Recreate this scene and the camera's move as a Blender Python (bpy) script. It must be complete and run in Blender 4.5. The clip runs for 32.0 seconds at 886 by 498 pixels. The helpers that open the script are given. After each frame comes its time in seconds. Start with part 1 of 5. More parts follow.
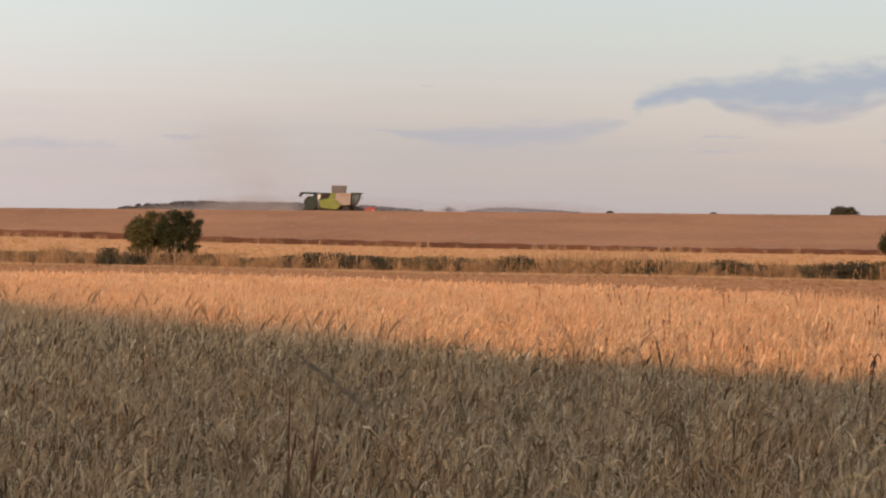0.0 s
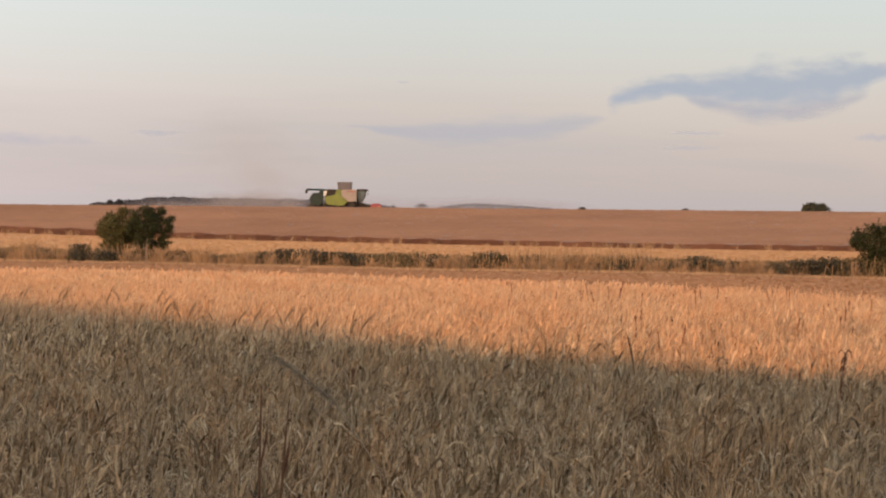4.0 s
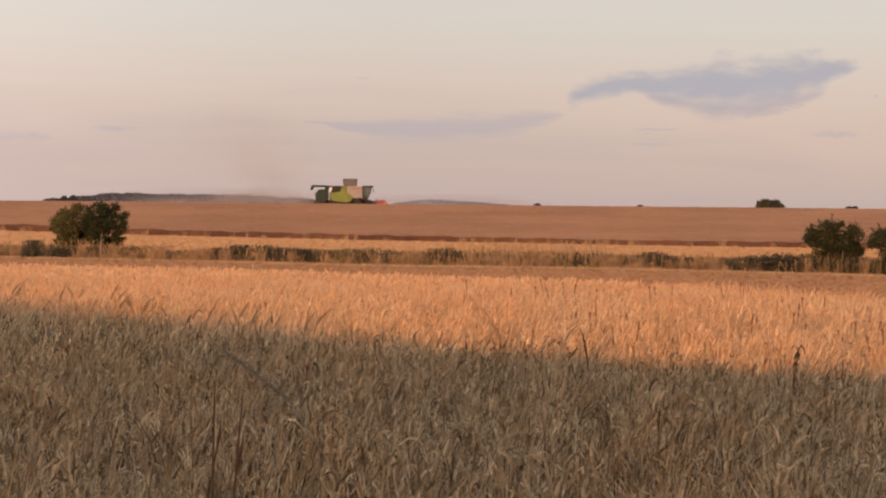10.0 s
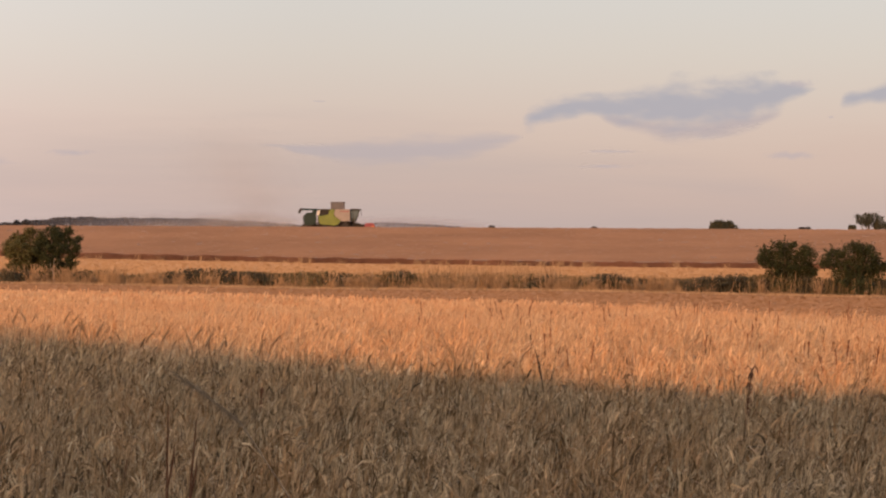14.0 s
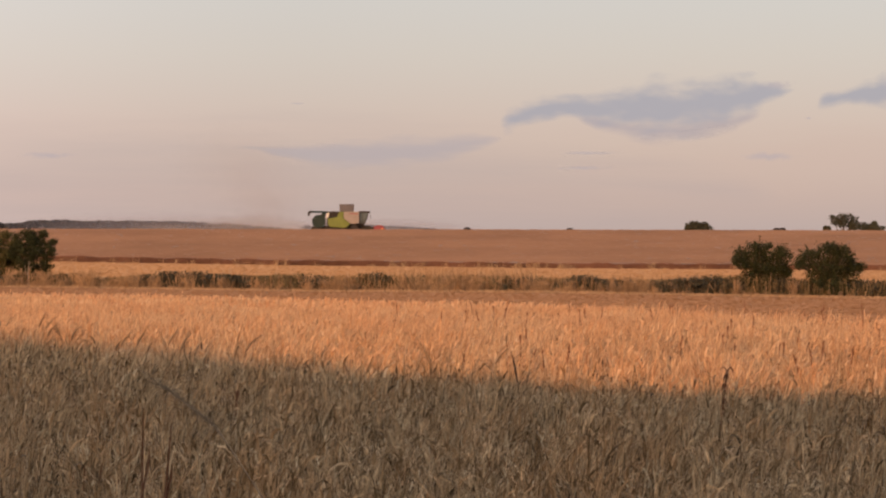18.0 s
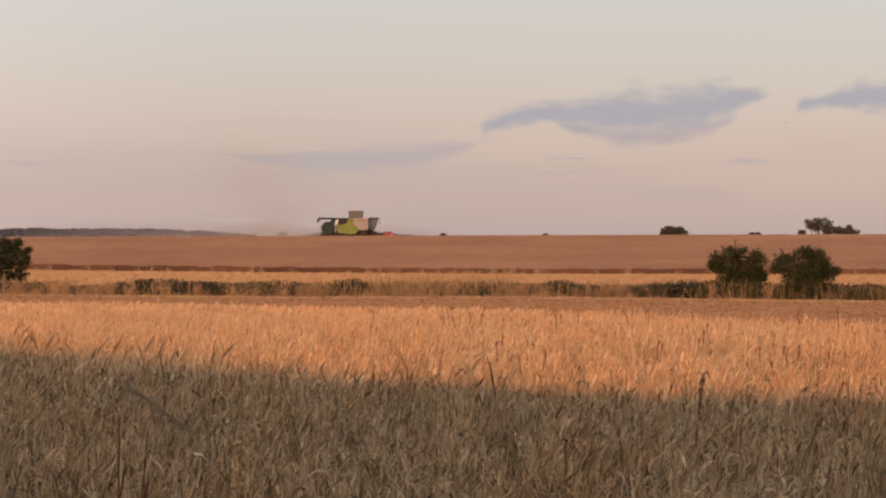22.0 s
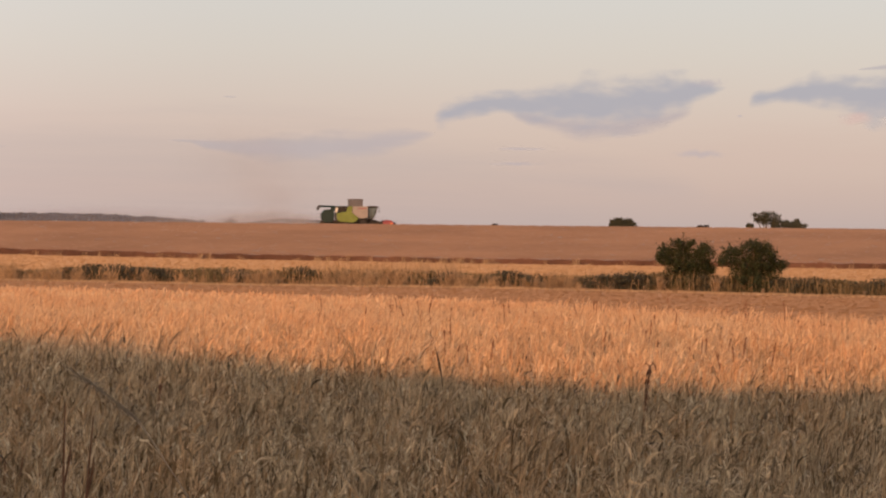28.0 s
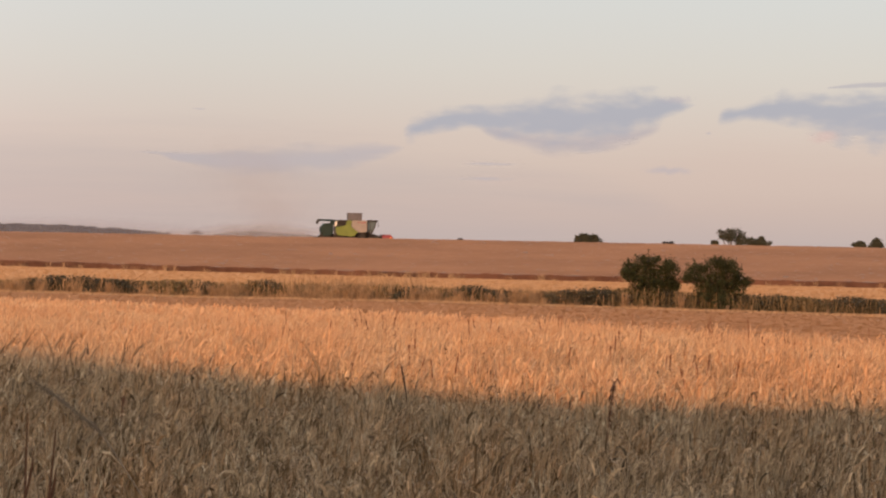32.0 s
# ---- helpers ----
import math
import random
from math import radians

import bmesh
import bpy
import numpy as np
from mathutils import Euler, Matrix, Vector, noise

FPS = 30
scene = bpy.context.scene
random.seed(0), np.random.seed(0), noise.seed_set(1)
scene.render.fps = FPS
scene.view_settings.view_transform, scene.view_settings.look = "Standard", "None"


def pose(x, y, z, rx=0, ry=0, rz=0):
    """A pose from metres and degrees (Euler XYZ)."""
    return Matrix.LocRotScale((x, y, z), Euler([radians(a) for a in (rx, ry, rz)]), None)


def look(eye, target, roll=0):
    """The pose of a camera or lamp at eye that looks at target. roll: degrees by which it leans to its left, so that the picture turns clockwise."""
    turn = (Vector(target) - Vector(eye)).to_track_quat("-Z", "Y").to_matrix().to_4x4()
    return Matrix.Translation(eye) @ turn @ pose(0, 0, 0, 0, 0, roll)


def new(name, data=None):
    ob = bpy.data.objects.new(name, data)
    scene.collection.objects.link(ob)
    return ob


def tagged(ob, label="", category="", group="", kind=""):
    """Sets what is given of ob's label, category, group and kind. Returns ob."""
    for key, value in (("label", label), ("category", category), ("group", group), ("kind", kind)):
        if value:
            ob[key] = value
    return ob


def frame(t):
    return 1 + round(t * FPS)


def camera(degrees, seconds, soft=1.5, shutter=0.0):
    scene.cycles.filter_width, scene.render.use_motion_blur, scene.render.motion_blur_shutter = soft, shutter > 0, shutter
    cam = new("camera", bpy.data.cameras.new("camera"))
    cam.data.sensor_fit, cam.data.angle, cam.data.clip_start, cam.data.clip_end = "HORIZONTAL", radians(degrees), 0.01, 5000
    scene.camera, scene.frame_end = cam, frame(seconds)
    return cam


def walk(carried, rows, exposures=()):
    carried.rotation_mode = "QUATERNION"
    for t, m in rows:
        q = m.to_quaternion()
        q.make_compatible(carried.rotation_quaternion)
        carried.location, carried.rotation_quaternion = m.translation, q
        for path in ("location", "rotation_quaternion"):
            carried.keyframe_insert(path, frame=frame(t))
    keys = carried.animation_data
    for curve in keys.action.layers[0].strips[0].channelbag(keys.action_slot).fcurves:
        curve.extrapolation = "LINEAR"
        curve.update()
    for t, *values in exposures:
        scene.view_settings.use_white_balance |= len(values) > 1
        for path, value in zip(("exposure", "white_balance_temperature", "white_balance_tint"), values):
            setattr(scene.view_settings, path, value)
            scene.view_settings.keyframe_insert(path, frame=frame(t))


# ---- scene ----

# ---------------- camera ----------------
EYE = 1.7
cam = camera(24.5, 32.0, soft=2.15)
# seconds, degrees to the right, degrees up, degrees of lean
TURNS = [
    (0, 0, -1.061, -0.518),
    (0.5, 0.063, -1.044, -0.436),
    (1, 0.179, -0.992, -0.446),
    (1.5, 0.273, -0.992, -0.557),
    (2, 0.393, -1.055, -0.602),
    (2.5, 0.445, -1.14, -0.602),
    (3, 0.516, -1.15, -0.681),
    (3.5, 0.633, -1.162, -0.591),
    (5.5, 1.038, -1.149, -0.572),
    (6, 1.05, -1.267, -0.522),
    (6.5, 1.109, -1.303, -0.593),
    (7, 1.181, -1.179, -0.553),
    (7.5, 1.25, -1.091, -0.587),
    (8, 1.311, -1.021, -0.685),
    (8.5, 1.402, -1.034, -0.654),
    (9, 1.547, -1.207, -0.595),
    (9.5, 1.798, -1.272, -0.544),
    (10, 2.03, -1.256, -0.562),
    (10.5, 2.307, -1.232, -0.691),
    (11, 2.505, -1.394, -0.78),
    (11.5, 2.437, -1.427, -0.686),
    (12, 2.311, -1.292, -0.548),
    (12.5, 2.45, -0.898, -0.37),
    (13, 2.787, -0.568, -0.304),
    (13.5, 3.061, -0.543, -0.302),
    (14, 3.311, -0.616, -0.297),
    (14.5, 3.539, -0.65, -0.259),
    (16.5, 3.714, -0.422, -0.094),
    (17, 3.811, -0.506, -0.132),
    (17.5, 3.881, -0.568, -0.146),
    (18, 3.994, -0.559, -0.128),
    (18.5, 4.109, -0.444, -0.056),
    (19, 4.2, -0.358, 0.019),
    (19.5, 4.266, -0.41, -0.004),
    (20, 4.352, -0.531, -0.015),
    (20.5, 4.426, -0.495, 0.066),
    (21, 4.501, -0.425, 0.086),
    (21.5, 4.605, -0.385, 0.138),
    (22, 4.672, -0.389, 0.163),
    (22.5, 4.567, -0.54, 0.204),
    (23, 4.515, -0.608, 0.164),
    (23.5, 4.629, -0.499, 0.044),
    (24, 4.749, -0.532, -0.04),
    (24.5, 5.057, -0.662, -0.217),
    (25, 5.312, -0.795, -0.374),
    (25.5, 5.417, -0.898, -0.448),
    (27.5, 5.979, -0.804, -0.663),
    (28, 6.098, -0.69, -0.564),
    (28.5, 6.234, -0.517, -0.528),
    (29, 6.335, -0.304, -0.413),
    (29.5, 6.453, -0.226, -0.458),
    (30, 6.642, -0.323, -0.686),
    (30.5, 6.747, -0.326, -0.729),
    (31, 6.81, -0.254, -0.786),
    (31.5, 6.933, -0.228, -0.956),
    (32, 7.064, -0.274, -1.078),
]
walk(cam, [(t, pose(-0.013 * max(0.0, 1 - t / 17), 0, EYE, 90 + up, lean, -right)) for t, right, up, lean in TURNS],
     exposures=[(0, 0.14, 5780, 0), (6, 0.19, 5820, 1), (6.5, 0.08, 6500, 10), (12, 0.08, 6500, 10), (20, -0.03, 6500, 10), (29, 0.06, 6450, 9), (29.5, -0.02, 6450, 9), (30, -0.02, 6400, 9), (30.5, 0.09, 6350, 8), (32, 0.11, 6250, 7)])

# ---------------- sky and sun ----------------
SUN_EL, SUN_WAY = 8.0, Vector((0.5, 0.866, 0.0))      # the way in which the light travels over the ground


def node(tree, kind, **inputs):
    """A shader node with its inputs set by name."""
    n = tree.nodes.new(kind)
    for key, value in inputs.items():
        n.inputs[key.replace("_", " ")].default_value = value
    return n


def ramp_node(tree, stops):
    n = tree.nodes.new("ShaderNodeValToRGB")
    while len(n.color_ramp.elements) < len(stops):
        n.color_ramp.elements.new(0.5)
    for e, (at, colour) in zip(n.color_ramp.elements, stops):
        e.position, e.color = at, (*colour, 1)
    return n


def build_sky():
    world = bpy.data.worlds.new("evening_sky")
    scene.world = world
    world.use_nodes = True
    tree = world.node_tree
    tree.nodes.clear()
    link = tree.links.new
    sky = tree.nodes.new("ShaderNodeTexSky")
    sky.sky_type, sky.sun_disc = "NISHITA", False
    sky.sun_elevation, sky.sun_rotation = radians(SUN_EL), math.atan2(-SUN_WAY.x, -SUN_WAY.y)
    low = node(tree, "ShaderNodeBackground", Strength=0.03)
    link(sky.outputs[0], low.inputs[0])
    where = tree.nodes.new("ShaderNodeTexCoord")
    part_z = tree.nodes.new("ShaderNodeSeparateXYZ")
    link(where.outputs["Generated"], part_z.inputs[0])
    grade = ramp_node(tree, [(0.0, (0.450, 0.349, 0.344)), (0.018, (0.470, 0.346, 0.338)), (0.05, (0.507, 0.373, 0.359)), (0.085, (0.53, 0.440, 0.412)), (0.14, (0.545, 0.508, 0.490)), (0.5, (0.74, 0.69, 0.66)), (1.0, (0.70, 0.65, 0.64))])
    link(part_z.outputs["Z"], grade.inputs[0])
    high = node(tree, "ShaderNodeBackground", Strength=1.0)
    link(grade.outputs[0], high.inputs[0])
    # the sky is brighter towards the setting sun
    west = node(tree, "ShaderNodeMapRange")
    west.interpolation_type = "SMOOTHSTEP"
    for key, value in (("From Min", -0.32), ("From Max", 0.02), ("To Min", 1.26), ("To Max", 1.0)):
        west.inputs[key].default_value = value
    link(part_z.outputs["X"], west.inputs[0])
    link(west.outputs[0], high.inputs["Strength"])
    both = tree.nodes.new("ShaderNodeAddShader")
    link(low.outputs[0], both.inputs[0])
    link(high.outputs[0], both.inputs[1])
    out = tree.nodes.new("ShaderNodeOutputWorld")
    link(both.outputs[0], out.inputs[0])


def build_sun():
    lamp = bpy.data.lights.new("sun", "SUN")
    lamp.energy, lamp.angle, lamp.color = 4.4, radians(0.5), (1.0, 0.46, 0.20)
    ob = new("sun", lamp)
    way = SUN_WAY.normalized() * math.cos(radians(SUN_EL)) + Vector((0, 0, -math.sin(radians(SUN_EL))))
    ob.matrix_world = look((-60, -110, 40), Vector((-60, -110, 40)) + way)


build_sky()
build_sun()

# ---------------- materials ----------------
M = {}


def material(name, low, high, rough=0.7, metal=0.0, scale=8.0, bump=0.2, per="", fine=60.0, spec=0.3, stretch=(1, 1, 1), thin=0.0, blush=None, reach=(0.55, 1.85)):
    """A two-scale procedural surface between two colours. per: 'island' or 'object' adds a change from piece to piece."""
    m = bpy.data.materials.new(name)
    m.use_nodes = True
    tree = m.node_tree
    link = tree.links.new
    bsdf = tree.nodes["Principled BSDF"]
    bsdf.inputs["Roughness"].default_value, bsdf.inputs["Metallic"].default_value = rough, metal
    bsdf.inputs["Specular IOR Level"].default_value = spec
    where = tree.nodes.new("ShaderNodeTexCoord")
    space = tree.nodes.new("ShaderNodeMapping")
    space.inputs["Scale"].default_value = stretch
    link(where.outputs["Object"], space.inputs[0])
    wide = node(tree, "ShaderNodeTexNoise", Scale=scale, Detail=4.0)
    small = node(tree, "ShaderNodeTexNoise", Scale=fine, Detail=3.0)
    link(space.outputs[0], wide.inputs["Vector"])
    link(space.outputs[0], small.inputs["Vector"])
    mix = node(tree, "ShaderNodeMath")
    mix.operation = "MULTIPLY_ADD"
    link(small.outputs["Fac"], mix.inputs[0])
    mix.inputs[1].default_value = 0.5
    link(wide.outputs["Fac"], mix.inputs[2])
    value = mix.outputs[0]
    first, last = 0.45, 1.05
    if per:
        info = tree.nodes.new("ShaderNodeNewGeometry" if per == "island" else "ShaderNodeObjectInfo")
        more = node(tree, "ShaderNodeMath")
        more.operation = "MULTIPLY_ADD"
        link(info.outputs["Random Per Island" if per == "island" else "Random"], more.inputs[0])
        more.inputs[1].default_value = 0.9
        link(value, more.inputs[2])
        value, first, last = more.outputs[0], *reach
    span = node(tree, "ShaderNodeMapRange")
    span.inputs["From Min"].default_value, span.inputs["From Max"].default_value = first, last
    link(value, span.inputs[0])
    grade = ramp_node(tree, [(0.0, low), (1.0, high)])
    link(span.outputs[0], grade.inputs[0])
    colour = grade.outputs[0]
    if blush:
        # broad patches of a redder growth
        broad = node(tree, "ShaderNodeTexNoise", Scale=blush[1], Detail=2.0)
        link(space.outputs[0], broad.inputs["Vector"])
        edge = node(tree, "ShaderNodeMapRange")
        edge.inputs["From Min"].default_value, edge.inputs["From Max"].default_value = 0.40, 0.62
        link(broad.outputs["Fac"], edge.inputs[0])
        tint = tree.nodes.new("ShaderNodeMix")
        tint.data_type, tint.blend_type = "RGBA", "MULTIPLY"
        link(edge.outputs[0], tint.inputs["Factor"])
        link(colour, tint.inputs[6])
        tint.inputs[7].default_value = (*blush[0], 1)
        colour = tint.outputs[2]
    link(colour, bsdf.inputs["Base Color"])
    if bump:
        b = node(tree, "ShaderNodeBump", Strength=bump, Distance=0.02)
        link(small.outputs["Fac"], b.inputs["Height"])
        link(b.outputs[0], bsdf.inputs["Normal"])
    if thin:
        glow = tree.nodes.new("ShaderNodeBsdfTranslucent")
        link(colour, glow.inputs["Color"])
        blend = tree.nodes.new("ShaderNodeMixShader")
        blend.inputs[0].default_value = thin
        link(bsdf.outputs[0], blend.inputs[1])
        link(glow.outputs[0], blend.inputs[2])
        link(blend.outputs[0], tree.nodes["Material Output"].inputs[0])
    M[name] = m
    return m


def soft_material(name, colour, glow, most, tear=0.8, soft=0.5, wisps=2.0, stretch=(1, 1, 1), bank=False):
    """A thin veil that fades to nothing towards the rim of its piece, torn by noise."""
    m = bpy.data.materials.new(name)
    m.use_nodes = True
    tree = m.node_tree
    tree.nodes.clear()
    link = tree.links.new
    where = tree.nodes.new("ShaderNodeTexCoord")
    info = tree.nodes.new("ShaderNodeObjectInfo")
    shift = node(tree, "ShaderNodeVectorMath")
    shift.operation = "MULTIPLY_ADD"
    shift.inputs[1].default_value = stretch
    link(where.outputs["Object"], shift.inputs[0])
    spread = node(tree, "ShaderNodeMath")
    spread.operation = "MULTIPLY"
    spread.inputs[1].default_value = 37.0
    link(info.outputs["Random"], spread.inputs[0])
    link(spread.outputs[0], shift.inputs[2])
    wisp = node(tree, "ShaderNodeTexNoise", Scale=wisps, Detail=4.0, Roughness=0.45 if bank else 0.5)
    link(shift.outputs[0], wisp.inputs["Vector"])
    size = node(tree, "ShaderNodeVectorMath")
    size.operation = "LENGTH"
    if bank:
        across = node(tree, "ShaderNodeVectorMath")
        across.operation = "MULTIPLY"
        across.inputs[1].default_value = (1, 1, 0)
        link(where.outputs["UV"], across.inputs[0])
        link(across.outputs[0], size.inputs[0])
    else:
        link(where.outputs["Object"], size.inputs[0])
    inside = node(tree, "ShaderNodeMath")
    inside.operation = "MULTIPLY_ADD"
    link(wisp.outputs["Fac"], inside.inputs[0])
    inside.inputs[1].default_value = tear
    inside.inputs[2].default_value = 1.0 - 0.5 * tear
    field = node(tree, "ShaderNodeMath")
    field.operation = "SUBTRACT"
    link(inside.outputs[0], field.inputs[0])
    link(size.outputs["Value"], field.inputs[1])
    torn = node(tree, "ShaderNodeMapRange")
    torn.interpolation_type = "SMOOTHSTEP"
    start = 0.0 if bank else tear * 0.35
    torn.inputs["From Min"].default_value, torn.inputs["From Max"].default_value = start, start + soft
    link(field.outputs[0], torn.inputs[0])
    last = node(tree, "ShaderNodeMath")
    last.operation = "MULTIPLY"
    last.inputs[1].default_value = most
    link(torn.outputs[0], last.inputs[0])
    clear = tree.nodes.new("ShaderNodeBsdfTransparent")
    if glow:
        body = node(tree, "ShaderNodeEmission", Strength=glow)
    else:
        body = tree.nodes.new("ShaderNodeBsdfDiffuse")
    body.inputs["Color"].default_value = (*colour, 1)
    mix = tree.nodes.new("ShaderNodeMixShader")
    link(last.outputs[0], mix.inputs[0])
    link(clear.outputs[0], mix.inputs[1])
    link(body.outputs[0], mix.inputs[2])
    out = tree.nodes.new("ShaderNodeOutputMaterial")
    link(mix.outputs[0], out.inputs[0])
    M[name] = m
    return m


material("ground", (0.14, 0.09, 0.055), (0.30, 0.20, 0.12), 0.9, scale=0.35, fine=9, bump=0.4)
# dark straw copy for the shaded grain; gap shade deepens its low end
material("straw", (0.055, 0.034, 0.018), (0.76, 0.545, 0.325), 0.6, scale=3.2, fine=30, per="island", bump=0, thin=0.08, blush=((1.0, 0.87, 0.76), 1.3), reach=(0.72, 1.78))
# lower leaves, with the shade between stalks put into their brown
material("gap_shade_leaf", (0.02, 0.014, 0.009), (0.10, 0.07, 0.042), 0.8, scale=2.5, fine=24, per="island", bump=0)
material("pale_straw", (0.25, 0.17, 0.10), (0.82, 0.66, 0.44), 0.5, scale=5, fine=40, per="island", bump=0)
# light straw copy for the sunlit grain, with its low end raised
material("straw_mid_lit", (0.27, 0.158, 0.085), (0.80, 0.57, 0.35), 0.65, scale=1.2, fine=14, per="island", bump=0, thin=0.36, blush=((1.0, 0.86, 0.76), 0.8))
material("straw_far", (0.40, 0.248, 0.142), (0.73, 0.52, 0.32), 0.7, scale=0.4, fine=6, per="island", bump=0, thin=0.37, blush=((1.0, 0.87, 0.79), 0.5))
material("stubble", (0.17, 0.112, 0.074), (0.25, 0.166, 0.108), 0.85, scale=0.25, fine=3, per="island", bump=0)
material("far_crop", (0.180, 0.128, 0.100), (0.232, 0.165, 0.129), 0.9, scale=0.1, fine=0.8, bump=0, stretch=(0.5, 0.5, 1))
material("far_ears", (0.150, 0.107, 0.087), (0.230, 0.162, 0.128), 0.9, scale=0.08, fine=0.6, bump=0, stretch=(0.5, 0.5, 1))
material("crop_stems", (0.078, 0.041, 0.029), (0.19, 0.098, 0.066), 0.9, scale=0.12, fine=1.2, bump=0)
material("bright_stubble", (0.25, 0.172, 0.105), (0.35, 0.245, 0.15), 0.8, scale=0.2, fine=3, per="island", bump=0)
material("dry_grass", (0.075, 0.050, 0.029), (0.36, 0.240, 0.132), 0.75, scale=0.8, fine=12, per="island", bump=0)
material("ditch_herb", (0.042, 0.035, 0.018), (0.19, 0.137, 0.070), 0.8, scale=0.9, fine=12, per="island", bump=0)
material("weed_leaf", (0.018, 0.018, 0.011), (0.064, 0.057, 0.033), 0.7, scale=1.2, fine=14, per="island", bump=0)
material("weed_olive", (0.05, 0.043, 0.021), (0.18, 0.138, 0.066), 0.7, scale=1.2, fine=14, per="island", bump=0)
# olive bush leaf, yellowed and lightened for the low sun on it
material("olive_leaf_sunlit", (0.034, 0.038, 0.015), (0.115, 0.108, 0.042), 0.6, scale=0.9, fine=6, per="island", bump=0, spec=0.12)
material("bush_leaf", (0.014, 0.019, 0.009), (0.047, 0.055, 0.024), 0.7, scale=1.1, fine=6, per="island", bump=0, spec=0.1)
# skyline leaves: distance haze is put into the base colour as grey
material("far_leaf_hazed", (0.026, 0.031, 0.021), (0.068, 0.07, 0.045), 0.8, scale=0.1, fine=1.0, per="island", bump=0)
# far woods: more haze painted in, so the green turns blue-grey
material("wood_leaf_hazed", (0.045, 0.052, 0.067), (0.056, 0.063, 0.078), 0.9, scale=0.02, fine=0.2, per="island", bump=0)
material("pale_grass", (0.12, 0.08, 0.047), (0.42, 0.295, 0.175), 0.75, scale=0.8, fine=12, per="island", bump=0, thin=0.1)
material("verge_straw", (0.20, 0.138, 0.085), (0.42, 0.30, 0.185), 0.75, scale=0.4, fine=6, per="island", bump=0, thin=0.1)
material("grey_wood", (0.16, 0.13, 0.10), (0.30, 0.24, 0.185), 0.85, scale=4, fine=40, bump=0.4)
material("arch_stem", (0.12, 0.078, 0.045), (0.34, 0.235, 0.14), 0.7, scale=6, fine=40, per="object", bump=0)
material("dull_blade", (0.12, 0.084, 0.054), (0.22, 0.155, 0.10), 0.8, scale=14, fine=90, bump=0.1)
material("bark", (0.05, 0.035, 0.025), (0.14, 0.10, 0.07), 0.9, scale=3, fine=25, bump=0.6)
material("brown_stalk", (0.085, 0.036, 0.02), (0.21, 0.095, 0.05), 0.8, scale=20, fine=120, bump=0)
material("dark_stalk", (0.03, 0.018, 0.012), (0.10, 0.06, 0.04), 0.8, scale=20, fine=120, bump=0.2)
material("lime_paint", (0.105, 0.138, 0.028), (0.16, 0.20, 0.042), 0.4, scale=0.8, fine=9, bump=0.05, spec=0.4)
material("green_paint", (0.006, 0.019, 0.017), (0.012, 0.030, 0.026), 0.5, scale=0.9, fine=9, bump=0.08)
material("pale_panel", (0.20, 0.183, 0.17), (0.285, 0.255, 0.235), 0.45, scale=0.9, fine=9, bump=0.05, spec=0.4)
material("tank_metal", (0.083, 0.083, 0.094), (0.128, 0.124, 0.136), 0.6, metal=0.1, scale=1.2, fine=10, bump=0.1)
material("dark_metal", (0.014, 0.014, 0.014), (0.04, 0.036, 0.033), 0.65, metal=0.2, scale=2, fine=20, bump=0.1)
material("rubber", (0.008, 0.008, 0.008), (0.02, 0.018, 0.016), 0.9, scale=3, fine=30, bump=0.3, spec=0.15)
material("red_paint", (0.17, 0.034, 0.042), (0.25, 0.055, 0.065), 0.35, scale=2, fine=14, bump=0.05, spec=0.6)
# glint colour: the sun's flash on the header as a bright base
material("glint_orange", (0.8, 0.25, 0.08), (0.9, 0.35, 0.12), 0.2, scale=4, fine=20, bump=0, spec=0.8)
material("white_paint", (0.5, 0.48, 0.42), (0.64, 0.62, 0.55), 0.45, scale=2, fine=14, bump=0.03)
material("window_glass", (0.12, 0.16, 0.17), (0.19, 0.23, 0.235), 0.12, metal=0.5, scale=1.5, fine=12, bump=0, spec=0.8)
material("cab_glass", (0.035, 0.045, 0.045), (0.08, 0.09, 0.085), 0.08, scale=1, fine=8, bump=0, spec=0.8)
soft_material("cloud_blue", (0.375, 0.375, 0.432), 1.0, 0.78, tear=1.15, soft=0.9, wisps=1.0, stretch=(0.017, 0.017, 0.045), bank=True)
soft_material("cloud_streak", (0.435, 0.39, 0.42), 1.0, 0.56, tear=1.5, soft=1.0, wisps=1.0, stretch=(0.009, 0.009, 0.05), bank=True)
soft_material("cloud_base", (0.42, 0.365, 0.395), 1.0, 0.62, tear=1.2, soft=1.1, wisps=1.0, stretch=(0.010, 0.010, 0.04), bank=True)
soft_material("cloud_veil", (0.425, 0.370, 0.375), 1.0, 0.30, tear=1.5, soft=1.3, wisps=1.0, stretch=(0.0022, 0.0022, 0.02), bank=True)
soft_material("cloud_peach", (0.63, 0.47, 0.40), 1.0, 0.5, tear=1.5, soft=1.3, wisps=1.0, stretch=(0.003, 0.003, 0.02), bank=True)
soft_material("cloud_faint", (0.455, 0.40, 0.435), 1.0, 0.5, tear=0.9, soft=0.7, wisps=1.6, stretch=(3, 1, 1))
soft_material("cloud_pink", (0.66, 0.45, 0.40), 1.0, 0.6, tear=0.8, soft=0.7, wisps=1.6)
soft_material("dust_veil", (0.25, 0.255, 0.29), 0.0, 0.44, tear=0.5, soft=0.85, wisps=1.5)
soft_material("dust_thin", (0.24, 0.235, 0.265), 0.0, 0.17, tear=0.6, soft=1.0, wisps=1.1)
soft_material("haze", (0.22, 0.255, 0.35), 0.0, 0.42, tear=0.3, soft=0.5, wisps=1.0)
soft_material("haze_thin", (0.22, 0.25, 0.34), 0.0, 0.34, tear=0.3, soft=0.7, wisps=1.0)

